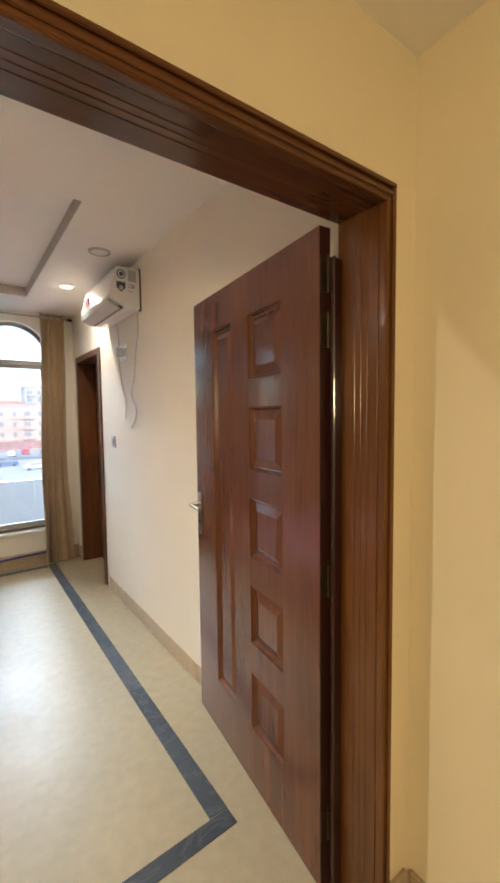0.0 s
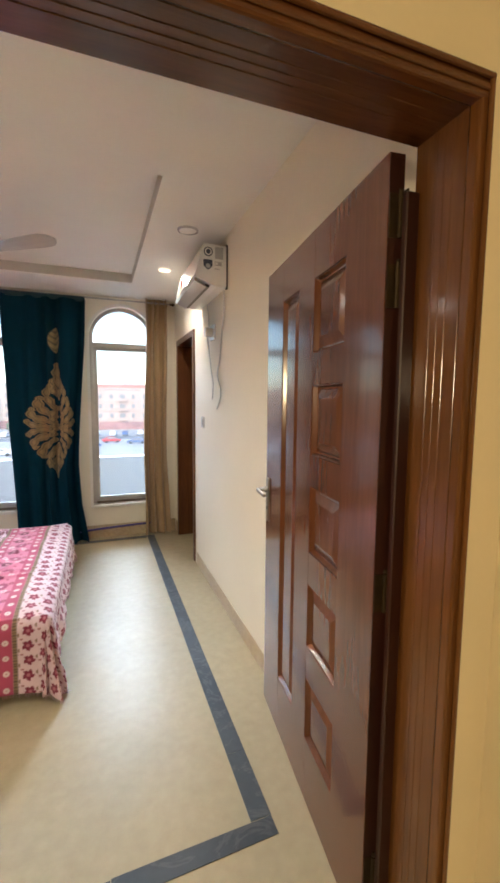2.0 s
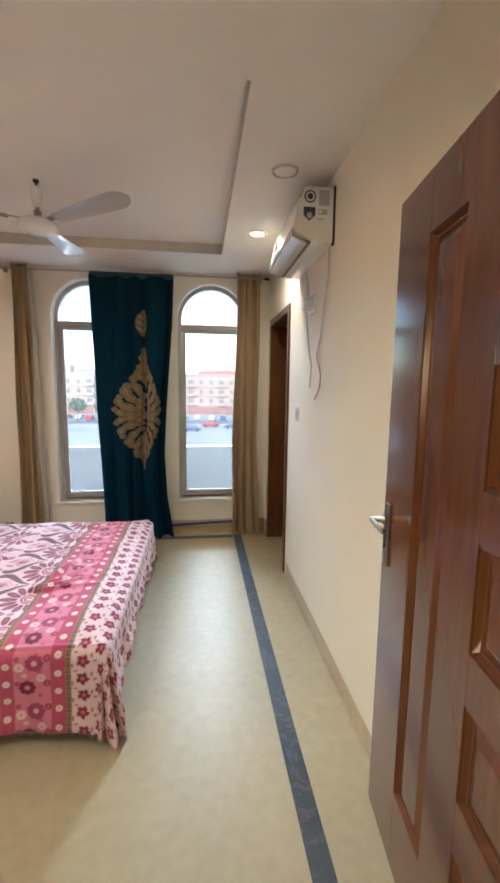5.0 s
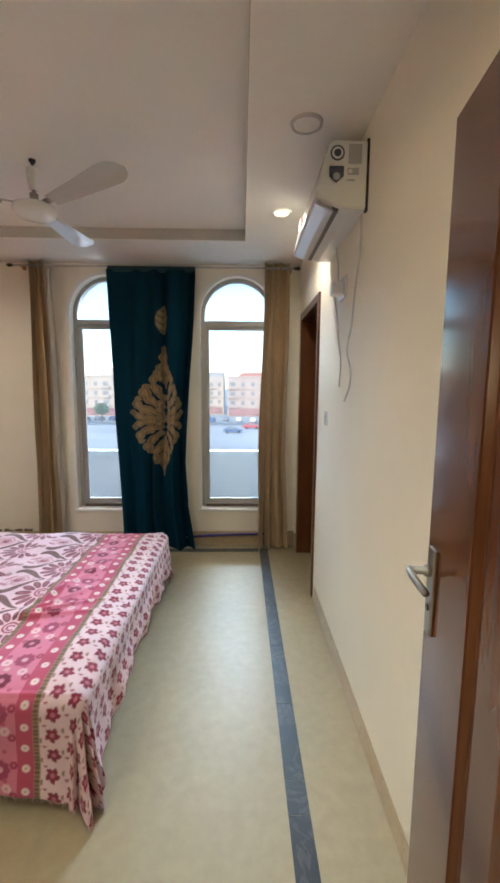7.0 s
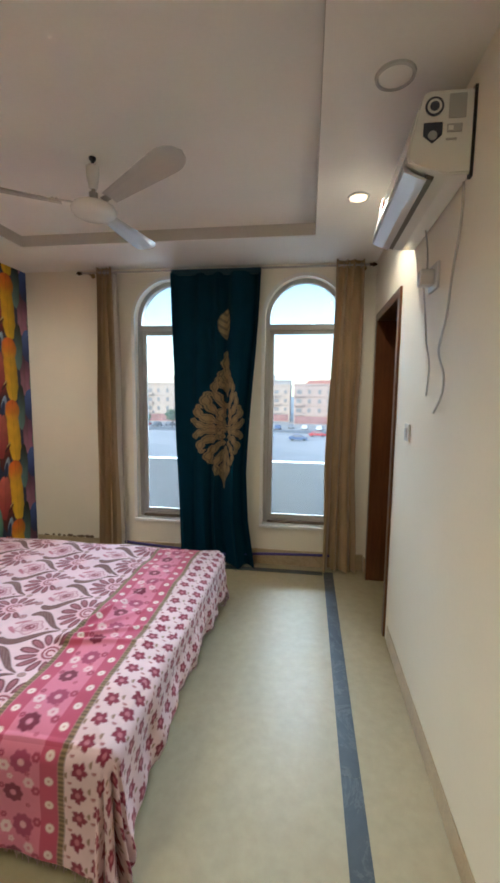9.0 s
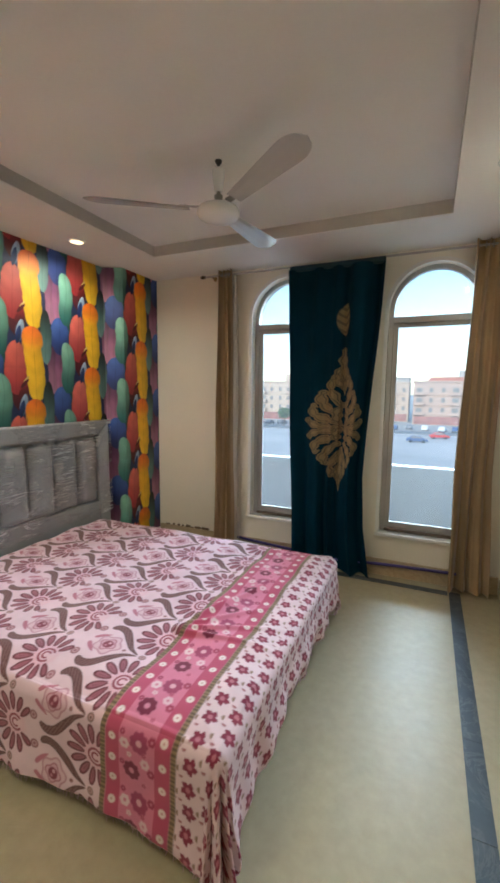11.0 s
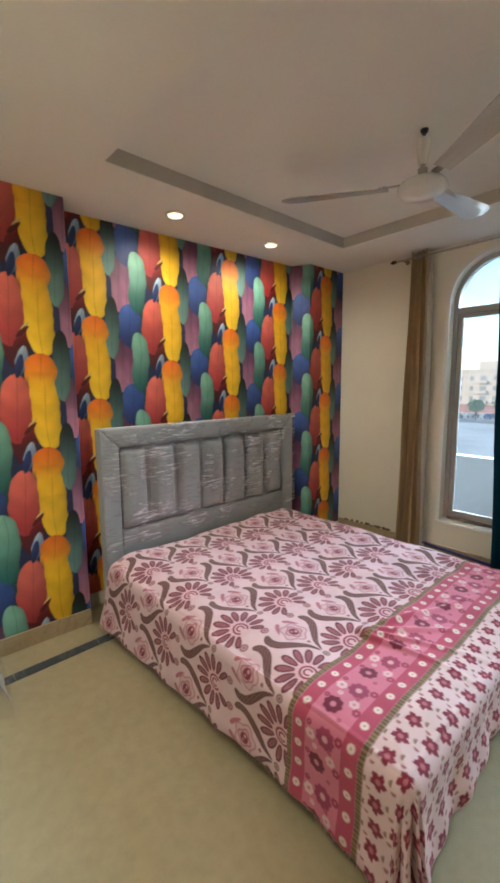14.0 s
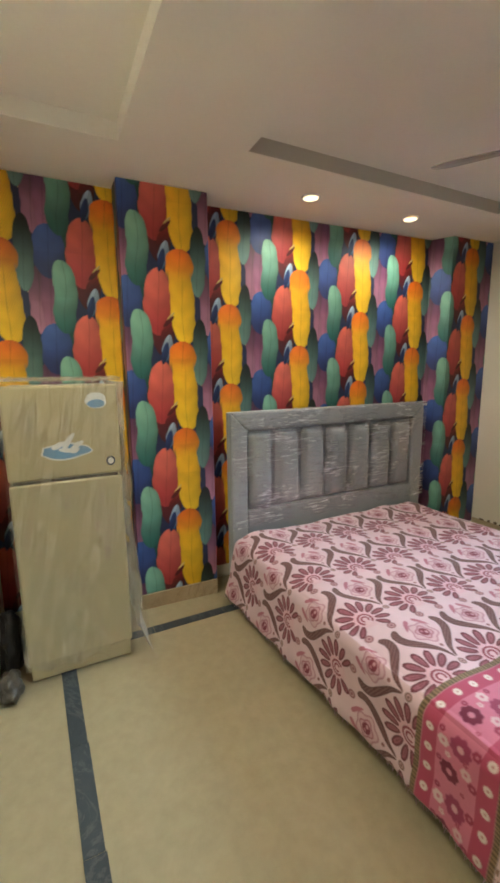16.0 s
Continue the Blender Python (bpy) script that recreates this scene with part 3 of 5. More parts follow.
def panel_door(name, label, m, width, height, squares, tall, handle_u, with_hinges=True):
    d = thing(name, label, "door", kind="structure")
    d.matrix_world = m
    t = 0.04
    us, ut = squares[0], tall[0]
    bm = bmesh.new()
    for lo, hi in (((0, us[0])), ((us[1], ut[0])), ((ut[1], width))):
        box(bm, (lo, -t, 0.008), (hi, 0, height))
    zs = [0.008] + [v for pair in squares[1] for v in pair] + [height]
    for a, b in zip(zs[::2], zs[1::2]):
        box(bm, (us[0], -t + 0.0005, a), (us[1], -0.0005, b))
    for a, b in ((0.008, tall[1][0]), (tall[1][1], height)):
        box(bm, (ut[0], -t + 0.0005, a), (ut[1], -0.0005, b))
    part("leaf", bm, M_DOOR, d)
    # thin strip on the hinge edge, darker than the leaf's faces
    part("edge_band", boxed((-0.0022, -t + 0.001, 0.010), (-0.0002, -0.001, height - 0.002)), M_EDGEGAP, d, "darker edge of the leaf")
    for a, b in squares[1]:
        part("panel", raised_panel(us[0], us[1], a, b), M_DOOR, d)
    part("panel", raised_panel(ut[0], ut[1], tall[1][0], tall[1][1]), M_DOOR, d)
    lever_handle(d, handle_u, 1.06, 0.0)
    if with_hinges:
        for z in (0.22, 1.02, 1.78, 1.94):
            bm = bmesh.new()
            turned(bm, [(0.0075, -0.05), (0.0075, 0.05)], (-0.004, -0.030, z), 12)
            turned(bm, [(0.004, 0.05), (0.006, 0.056), (0.003, 0.062)], (-0.004, -0.030, z), 12)
            box(bm, (-0.0045, -0.03, z - 0.05), (-0.0005, -0.002, z + 0.05))
            box(bm, (-0.030, -0.034, z - 0.05), (-0.004, -0.030, z + 0.05))
            part("hinge", bm, M_HINGE, d, "dark tarnished brass hinge")
    return d


SQ = ((0.205, 0.437), ((0.25, 0.487), (0.613, 0.850), (0.967, 1.208), (1.318, 1.565), (1.672, 1.920)))
panel_door("door_1", "open red-brown polished wooden door with raised panels", pose(1.386, 1.192, 0, 0, 0, 83.4), 0.99, 2.08, SQ, ((0.580, 0.769), (0.262, 1.920)), 0.948)

# the bathroom door, shut at the back of its deep opening
bath_frame = thing("door_frame", "brown wooden door frame beside the curtain", "door frame", (XE, 4.5, 0), kind="structure")
for y0, y1 in ((BY0 - 0.012, BY0 + 0.045), (BY1 - 0.045, BY1 + 0.012)):
    member("jamb", boxed((XE - 0.014, y0, 0), (XE + 0.17, y1, BZ), 0.004), M_BATH, bath_frame)
member("lintel", boxed((XE - 0.0145, BY0 - 0.0125, BZ - 0.045), (XE + 0.17, BY1 + 0.0125, BZ + 0.012), 0.004), M_BATH, bath_frame)
d2 = thing("door_2", "closed dark brown wooden door", "door", (XE + 0.15, 4.5, 0), kind="structure")
bm = boxed((XE + 0.172, BY0, 0), (XE + 0.199, BY1, BZ), 0.003)
member("leaf", bm, M_BATH, d2)

# ---- windows ----
def window(name, x0, x1):
    w = thing(name, "tall arched window in a bronze-grey aluminium frame", "window", ((x0 + x1) / 2, YN, SILL), kind="structure")
    c, r, n = (x0 + x1) / 2, (x1 - x0) / 2, 28

    def ring(bm, ro, ri, y0, y1, zc=SPRING):
        for k in range(n):
            a, b = math.pi * k / n, math.pi * (k + 1) / n
            prism(bm, [(c - ro * math.cos(a), zc + ro * math.sin(a)), (c - ro * math.cos(b), zc + ro * math.sin(b)),
                       (c - ri * math.cos(b), zc + ri * math.sin(b)), (c - ri * math.cos(a), zc + ri * math.sin(a))], y0, y1, "y")
    # plaster surround, a little proud of the wall
    bm = bmesh.new()
    ring(bm, r + 0.026, r - 0.003, YN - 0.011, YN + 0.02)
    for a, b in ((x0 - 0.026, x0 + 0.003), (x1 - 0.003, x1 + 0.026)):
        box(bm, (a, YN - 0.011, SILL - 0.02), (b, YN + 0.02, SPRING))
    bmesh.ops.remove_doubles(bm, verts=bm.verts, dist=1e-5)
    member("surround", bm, M_TRIM, w, "white plaster surround")
    member("window_sill", boxed((x0 - 0.026, YN - 0.02, SILL - 0.022), (x1 + 0.026, YN + 0.075, SILL + 0.004), 0.004), M_TRIM, w, "white plaster sill")
    # fixed frame
    y0, y1 = YN + 0.075, YN + 0.125
    bm = bmesh.new()
    ring(bm, r - 0.001, r - 0.036, y0, y1)
    for a, b in ((x0 + 0.001, x0 + 0.036), (x1 - 0.036, x1 - 0.001)):
        box(bm, (a, y0, SILL + 0.005), (b, y1, SPRING))
    box(bm, (x0 + 0.036, y0 + 0.001, SILL + 0.005), (x1 - 0.036, y1 - 0.001, SILL + 0.035))
    member("window_frame", bm, M_ALU, w)
    bm = boxed((x0 + 0.036, y0 - 0.012, 2.075), (x1 - 0.036, y1 + 0.001, 2.125), 0.004)
    member("transom", bm, M_ALU, w)
    # sash
    bm = bmesh.new()
    a, b, lo, hi = x0 + 0.037, x1 - 0.037, SILL + 0.036, 2.074
    for p, q in (((a, lo), (a + 0.038, hi)), ((b - 0.038, lo), (b, hi)), ((a + 0.038, lo), (b - 0.038, lo + 0.045)), ((a + 0.038, hi - 0.03), (b - 0.038, hi))):
        box(bm, (p[0], y0 + 0.012, p[1]), (q[0], y0 + 0.038, q[1]), 0.003, 1)
    sash = member("sash", bm, M_ALU, w)
    member("track", boxed((a + 0.002, y0 - 0.014, SILL + 0.005), (b - 0.002, y0 - 0.001, SILL + 0.03), 0.003), plain("grimy track", (0.16, 0.12, 0.09), 0.8, vary=0.5, scale=14, fine=60), w, "grimy brown sliding track")
    member("pane", boxed((a + 0.036, y0 + 0.022, lo + 0.043), (b - 0.036, y0 + 0.027, hi - 0.028)), M_GLASS, sash)
    bm = bmesh.new()
    arc = [(c - (r - 0.034) * math.cos(math.pi * k / n), SPRING + (r - 0.034) * math.sin(math.pi * k / n)) for k in range(n + 1)]
    prism(bm, [(x0 + 0.034, 2.12)] + arc + [(x1 - 0.034, 2.12)], y0 + 0.022, y0 + 0.027, "y")
    member("pane", bm, M_GLASS, w)
    return w


window("window_1", *WINDOWS[0])
window("window_2", *WINDOWS[1])

# ---- curtains and rod ----
rod = thing("curtain_rod", "thin bronze curtain rod with pointed finials", "curtain rod", (0.3, 4.965, 2.55))
bm = tube(bmesh.new(), [(-0.93, 4.965, 2.55), (1.50, 4.965, 2.55)], 0.0085, 12)
member("rod", bm, M_ALU, rod)
for x, s in ((-0.93, -1), (1.50, 1)):
    bm = turned(bmesh.new(), [(0.009, 0), (0.015, 0.006), (0.008, 0.014), (0.017, 0.026), (0.013, 0.042), (0.003, 0.058)], (x, 4.965, 2.55), 16, Matrix.Rotation(radians(90 * s), 4, "Y"))
    member("finial", bm, M_HINGE, rod)
for x in (-0.88, 0.40, 1.47):
    bm = tube(bmesh.new(), [(x, YN - 0.001, 2.55), (x, 4.965, 2.55)], 0.006, 8)
    turned(bm, [(0.02, 0), (0.018, 0.006)], (x, YN - 0.001, 2.55), 16, Matrix.Rotation(radians(90), 4, "X"))
    member("bracket", bm, M_BRASS, rod)


def hanging(left, right, top, bottom, folds, depth, seed, nx=160, nz=150, y=4.965, gather=1.0):
    """A pleated cloth; left and right give its sides from top (0) to hem (1)."""
    rng = np.random.RandomState(seed)
    u, v = np.meshgrid(np.linspace(0, 1, nx), np.linspace(0, 1, nz), indexing="ij")
    ts = np.linspace(0, 1, len(left))
    L, R = np.interp(v, ts, left), np.interp(v, ts, right)
    warp = u + 0.035 * np.sin(2 * np.pi * (u * 1.7 + rng.rand())) + 0.02 * np.sin(2 * np.pi * (u * 3.1 + 0.5 * v + rng.rand()))
    ph = 2 * np.pi * folds * warp
    amp = depth * (0.75 + 0.35 * np.sin(2 * np.pi * (u * 0.9 + rng.rand())) + 0.25 * v)
    yy = y - amp * np.sin(ph) - 0.3 * depth * np.sin(2 * ph + 1.3 + v * 1.5) * v - 0.02 * np.sin(3 * v + 4 * u) * v
    xx = L + (R - L) * u + 0.35 * depth * np.cos(ph) * 0.5 + 0.006 * np.sin(9 * v + 6 * u)
    z = top + (bottom - top) * v
    return np.stack([xx, np.minimum(yy, YN - 0.016), z + 0 * u], -1), u, v


def eyelets(curtain, xs, z, y=4.965):
    for x in xs:
        bm = bmesh.new()
        n, k = 18, 8
        rings = [[bm.verts.new((x + 0.004 * math.sin(b), y + (0.019 + 0.004 * math.cos(b)) * math.cos(a), z + (0.019 + 0.004 * math.cos(b)) * math.sin(a)))
                  for b in (2 * math.pi * j / k for j in range(k))] for a in (2 * math.pi * i / n for i in range(n))]
        for i in range(n):
            for j in range(k):
                bm.faces.new((rings[i][j], rings[(i + 1) % n][j], rings[(i + 1) % n][(j + 1) % k], rings[i][(j + 1) % k]))
        member("eyelet", bm, M_CHROME, curtain, "steel eyelet ring")


for lr, seed, folds, ln in ((((-0.80, -0.805, -0.82, -0.855), (-0.65, -0.645, -0.64, -0.635)), 3, 3.4, True), (((1.235, 1.22, 1.195, 1.20), (1.455, 1.45, 1.445, 1.475)), 5, 3.2, False)):
    c = thing("curtain", "long tan curtain with steel eyelets, drawn aside", "curtain", (lr[0][0], 4.965, 0.02), group="window curtains")
    P, u, v = hanging(lr[0], lr[1], 2.59, 0.012, folds, 0.036, seed)
    put_under(sheet("cloth", P, M_TAN, thick=0.003), c)
    if ln:
        P, u, v = hanging((-0.675, -0.665, -0.66, -0.65), (-0.63, -0.615, -0.605, -0.595), 2.57, 0.02, 1.0, 0.012, 9, 30, 60, 4.995)
        put_under(sheet("lining", P, M_LINING, thick=0.002, label="pale lining"), c)
    eyelets(c, np.linspace(lr[0][0] + 0.02, lr[1][0] - 0.02, 5), 2.55)


def stroke(x, z, points, wide, fade=0.5, tooth=0.0):
    """How far inside a curling leaf a place lies: its spine is a spline and it swells, then tapers."""
    pts = spline([(a, b, 0) for a, b in points], 5)
    best = np.full(x.shape, -1.0)
    n = len(pts) - 1
    for k, (a, b) in enumerate(zip(pts, pts[1:])):
        dx, dz = b.x - a.x, b.y - a.y
        t = np.clip(((x - a.x) * dx + (z - a.y) * dz) / (dx * dx + dz * dz + 1e-12), 0, 1)
        at = (k + t) / n
        w = wide * np.clip(np.sin(np.pi * np.clip(at, 0, 1) ** fade), 0, 1) ** 0.75 * (1 + tooth * np.sin(at * 26)) + 0.0015
        best = np.maximum(best, w - np.hypot(x - a.x - t * dx, z - a.y - t * dz))
    return best


SCROLLS = [([(0.0, 0.64), (0.006, 0.46), (0.0, 0.26)], 0.020), ([(0.0, 0.30), (0.030, 0.36), (0.036, 0.43), (0.015, 0.50)], 0.017),
           ([(0.010, 0.16), (0.052, 0.24), (0.072, 0.33), (0.050, 0.40), (0.036, 0.36)], 0.024), ([(0.015, 0.09), (0.080, 0.14), (0.122, 0.21), (0.112, 0.28), (0.086, 0.26)], 0.027),
           ([(0.02, 0.04), (0.100, 0.06), (0.168, 0.11), (0.166, 0.17), (0.136, 0.16)], 0.029), ([(0.02, 0.0), (0.110, -0.005), (0.196, 0.035), (0.198, 0.075)], 0.026),
           ([(0.02, -0.04), (0.110, -0.035), (0.192, -0.07), (0.192, -0.11)], 0.025), ([(0.02, -0.08), (0.09, -0.10), (0.160, -0.15), (0.158, -0.21), (0.126, -0.20)], 0.028),
           ([(0.015, -0.13), (0.070, -0.18), (0.112, -0.25), (0.100, -0.31), (0.076, -0.29)], 0.025), ([(0.010, -0.20), (0.048, -0.28), (0.062, -0.36), (0.042, -0.41), (0.030, -0.37)], 0.021),
           ([(0.0, -0.30), (0.026, -0.38), (0.020, -0.46)], 0.014), ([(0.0, -0.16), (0.005, -0.34), (0.0, -0.54)], 0.018),
           ([(0.0, 0.20), (0.040, 0.12), (0.036, 0.04), (0.0, 0.01)], 0.018), ([(0.0, -0.01), (0.045, -0.05), (0.034, -0.13)], 0.017)]


def damask(x, z):
    """A gold medallion about x=0, z=0 to 1.15 m: mirrored acanthus scrolls in a pointed diamond."""
    a, zr = np.abs(x), z - 0.50
    m = np.zeros(x.shape)
    for points, wide in SCROLLS:
        d = stroke(a, zr, points, wide, 0.7, 0.28)
        leaf = np.clip(d / 0.003 + 0.5, 0, 1)
        vein = 1 - 0.55 * (np.abs(d - wide * 0.45) < 0.0028) * (d < wide * 0.8)
        m = np.where(leaf > 0.3, leaf * vein, m)
    ez = (z - 1.36) / 0.13
    bud = np.clip((0.040 * np.clip(1 - ez ** 2, 0, 1) ** 0.8 - a) / 0.006, 0, 1) * (1 - 0.45 * (np.sin(ez * 14 - a * 120) > 0.4))
    return np.maximum(m, bud)


teal = thing("curtain", "dark teal curtain with a gold damask medallion", "curtain", (0.25, 4.95, 0.0), group="window curtains")
P, u, v = hanging((-0.125, -0.115, -0.09, -0.075, -0.06, -0.055, -0.05), (0.640, 0.615, 0.585, 0.560, 0.535, 0.545, 0.605), 2.515, 0.006, 4.2, 0.044, 11, 330, 560, 4.945)
X, Zc = -0.12 + 0.70 * u + 0.012 * np.sin(9 * v), 2.515 - 2.51 * v
G = damask(np.where(X < 0.345, (X - 0.345) * 0.64, (X - 0.345) * 1.35), Zc - 0.74)
cols = lay(np.zeros((*G.shape, 3)) + (0.0006, 0.027, 0.051), G * 0.95, (0.33, 0.235, 0.12))
put_under(sheet("cloth", P, M_TEAL, colours=cols, thick=0.003), teal)
bm = boxed((-0.122, 4.948, 2.505), (0.636, 4.984, 2.552), 0.006)
member("heading", bm, plain("teal heading tape", (0.004, 0.035, 0.055), 0.7), teal)

# ---- bed, headboard and spread ----
BX0, BX1, BYa, BYb, TOP = -1.50, 0.445, 2.605, 4.225, 0.435
bed = thing("bed", "double bed with a tall grey upholstered headboard", "bed", (-0.5, 3.4, 0))
member("base", boxed((BX0, BYa + 0.03, 0.07), (BX1 - 0.03, BYb - 0.03, 0.24), 0.01), M_VELVET, bed)
for x in (BX0 + 0.1, BX1 - 0.13):
    for y in (BYa + 0.12, BYb - 0.12):
        member("leg", turned(bmesh.new(), [(0.02, 0), (0.028, 0.07)], (x, y, 0), 16), M_BLACK, bed)
member("mattress", boxed((BX0, BYa + 0.02, 0.242), (BX1 - 0.02, BYb - 0.02, TOP - 0.034), 0.04, 4), M_MATTRESS, bed)
HX, HY0, HY1, HZ = -1.575, 2.575, 4.375, 1.265


def cushion(bm, lo, hi, puff, nu=10, nv=24):
    """A padded channel standing against the board, domed across and rounded at its ends."""
    vs = []
    for i in range(nu + 1):
        row = []
        for j in range(nv + 1):
            a, b = i / nu, j / nv
            d = (1 - (2 * a - 1) ** 4) ** 0.5 * (1 - (2 * b - 1) ** 12) ** 0.5
            row.append(bm.verts.new((lo[0] + puff * d, lo[1] + (hi[1] - lo[1]) * a, lo[2] + (hi[2] - lo[2]) * b)))
        vs.append(row)
    for i in range(nu):
        for j in range(nv):
            bm.faces.new((vs[i][j], vs[i + 1][j], vs[i + 1][j + 1], vs[i][j + 1]))
    return bm


member("headboard", boxed((HX - 0.09, HY0 + 0.004, 0.02), (HX - 0.052, HY1 - 0.004, HZ - 0.004), 0.01), M_VELVET, bed)
RW = 0.125
for outline in ([(HY0, 0.05), (HY0, HZ), (HY0 + RW, HZ - RW), (HY0 + RW, 0.05)], [(HY1 - RW, 0.05), (HY1 - RW, HZ - RW), (HY1, HZ), (HY1, 0.05)],
                [(HY0, HZ), (HY1, HZ), (HY1 - RW, HZ - RW), (HY0 + RW, HZ - RW)]):
    bm = prism(bmesh.new(), outline, HX - 0.06, HX, "x")
    bmesh.ops.dissolve_limit(bm, angle_limit=0.01, verts=bm.verts, edges=bm.edges)
    bmesh.ops.bevel(bm, geom=list(bm.edges), offset=0.022, segments=4, affect="EDGES", profile=0.6)
    member("border", bm, M_VELVET, bed)
CW = (HY1 - HY0 - 2 * RW) / 7
for k in range(7):
    a = HY0 + RW + k * CW + 0.020
    member("channel", cushion(bmesh.new(), (HX - 0.053, a, 0.575), (0, a + CW - 0.040, HZ - RW - 0.02), 0.066), M_VELVET, bed).data.polygons.foreach_set("use_smooth", [True] * 240)
member("lower_rail", boxed((HX - 0.055, HY0 + RW, 0.30), (HX - 0.004, HY1 - RW, 0.570), 0.012), M_VELVET, bed)
# stretch film round the headboard
yy_, zz_ = np.meshgrid(np.linspace(HY0 - 0.004, HY1 + 0.004, 260), np.linspace(0.46, HZ + 0.05, 330), indexing="ij")
fx = HX + 0.020 + 0.0012 * np.sin(yy_ * 24 + 4 * np.sin(zz_ * 9))
# tight wraps: fine level folds, gathered towards the window side, and upright folds on the channels
pull = 0.04 + np.exp(-((yy_ - 3.95) / 0.28) ** 2 - ((zz_ - 0.92) / 0.20) ** 2) + 0.5 * np.exp(-((yy_ - 3.02) / 0.16) ** 2 - ((zz_ - 0.98) / 0.16) ** 2)
patchy = np.clip(np.sin(yy_ * 11 + 3 * np.sin(zz_ * 6)) + np.sin(zz_ * 17 + 2 * np.sin(yy_ * 5)), 0, 1.4)
fx = fx + pull * patchy * (0.0017 * np.sin(zz_ * 330 + 14 * np.sin(yy_ * 3.1) + 5 * np.sin(yy_ * 13)) + 0.0016 * np.sin(zz_ * 190 - 9 * np.sin(yy_ * 4.3)) + 0.0020 * np.sin(yy_ * 150 + 8 * np.sin(zz_ * 12)))
over = np.clip(zz_ - (HZ - 0.017), 0, None)
bend_ = np.clip(over / 0.02, 0, math.pi / 2)
fx = fx - 0.02 * (1 - np.cos(bend_)) - np.clip(over - 0.0314, 0, None)
zz_ = np.where(over > 0, HZ - 0.017 + 0.02 * np.sin(bend_), zz_) + 0.0012 * np.sin(yy_ * 55) * (over > 0)
put_under(sheet("stretch_film", np.stack([fx, yy_, zz_], -1), M_FILM, label="clear crinkled stretch film"), bed)


def disc(x, y, cx, cy, r, soft=0.004):
    return np.clip((r - np.hypot(x - cx, y - cy)) / soft + 0.5, 0, 1)


def fold(v, period, start):
    k = np.round((v - start) / period)
    return v - start - k * period, k


def spread_print(p, q):
    out = np.zeros((*p.shape, 3)) + (0.77, 0.56, 0.63)
    olive = (0.30, 0.20, 0.11)

    def blossom(out, dx, dy, r, n, col, core, where, turn=0.0):
        rr, th = np.hypot(dx, dy), np.arctan2(dy, dx)
        m = np.clip((r * ((0.84 if n < 6 else 0.93) + (0.16 if n < 6 else 0.07) * np.cos(n * th + turn) + (0.07 if n < 6 else 0.0) * np.cos(2 * n * th)) - rr) / 0.004 + 0.5, 0, 1)
        out = lay(out, m * where, col)
        return lay(out, np.clip((r * 0.30 - rr) / 0.004 + 0.5, 0, 1) * where, core)

    PX, PY = 0.395, 0.292
    body = (p < 0.035) * 1.0
    dark, mid, taupe = (0.170, 0.034, 0.052), (0.36, 0.115, 0.155), (0.145, 0.056, 0.055)

    def eye(out, dx, dy, cx, cy, r, col):
        out = lay(out, disc(dx, dy, cx, cy, r) * body, col)
        out = lay(out, disc(dx, dy, cx, cy, r * 0.62) * body, (0.62, 0.36, 0.40))
        return lay(out, disc(dx, dy, cx, cy, r * 0.34) * body, col)

    # lotus fans that open towards the headboard
    dx, kx = fold(p, PX, -0.790)
    dy, ky = fold(q, PY, 2.693)
    out = lay(out, disc(dx, dy, -0.01, 0, 0.062, 0.03) * body * 0.5, (0.74, 0.36, 0.46))
    for n_, ang in enumerate(np.linspace(-2.35, 2.35, 11)):
        big = 0.5 + 0.5 * math.cos(ang * 0.62)
        base, tip, w = 0.048, 0.084 + 0.050 * big, 0.0085 + 0.0075 * big
        ca, sa = math.cos(ang), math.sin(ang)
        lx, ly = -dx * ca + dy * sa, dx * sa + dy * ca
        t_ = (lx - base) / (tip - base)
        edge = w * np.clip(4 * t_ * (1 - t_), 0, 1) ** 0.6 * (0.75 + 0.4 * t_)
        inside = (t_ > 0) * (t_ < 1)
        out = lay(out, np.clip((edge + 0.003 - np.abs(ly)) / 0.003 + 0.3, 0, 1) * inside * body, dark)
        out = lay(out, np.clip((edge - 0.004 - np.abs(ly)) / 0.003, 0, 1) * inside * body * (t_ < 0.86), mid)
        out = lay(out, (np.abs(ly) < 0.0018) * inside * (t_ < 0.7) * body * 0.5, dark)
    r, th = np.hypot(dx - 0.004, dy), np.arctan2(dy, -(dx - 0.004))
    out = lay(out, disc(dx, dy, 0.004, 0, 0.040) * body, (0.77, 0.52, 0.59))
    for rad, wid in ((0.032, 0.0055), (0.016, 0.005)):
        out = lay(out, np.clip((wid - np.abs(r - rad)) / 0.003 + 0.3, 0, 1) * (np.abs(th) < 2.5) * body, (0.30, 0.055, 0.090))
    for cy in (-0.062, 0.062):
        out = eye(out, dx, dy, 0.098, cy, 0.019, (0.30, 0.115, 0.135))
    # roses, each cupped by two curling leaves that meet towards the foot
    dx, kx = fold(p, PX, -0.790 + 0.5 * PX)
    dy, ky = fold(q, PY, 2.693 + 0.5 * PY)
    rr, th = np.hypot(dx, dy), np.arctan2(dy, dx)
    petal = 0.066 * (0.90 + 0.10 * np.cos(5 * th)) - rr
    out = lay(out, np.clip(petal / 0.004 + 0.5, 0, 1) * body, (0.52, 0.24, 0.31))
    out = lay(out, np.clip((petal - 0.007) / 0.004 + 0.5, 0, 1) * body, (0.72, 0.48, 0.55))
    petal = 0.042 * (0.88 + 0.12 * np.cos(4 * th + 1)) - rr
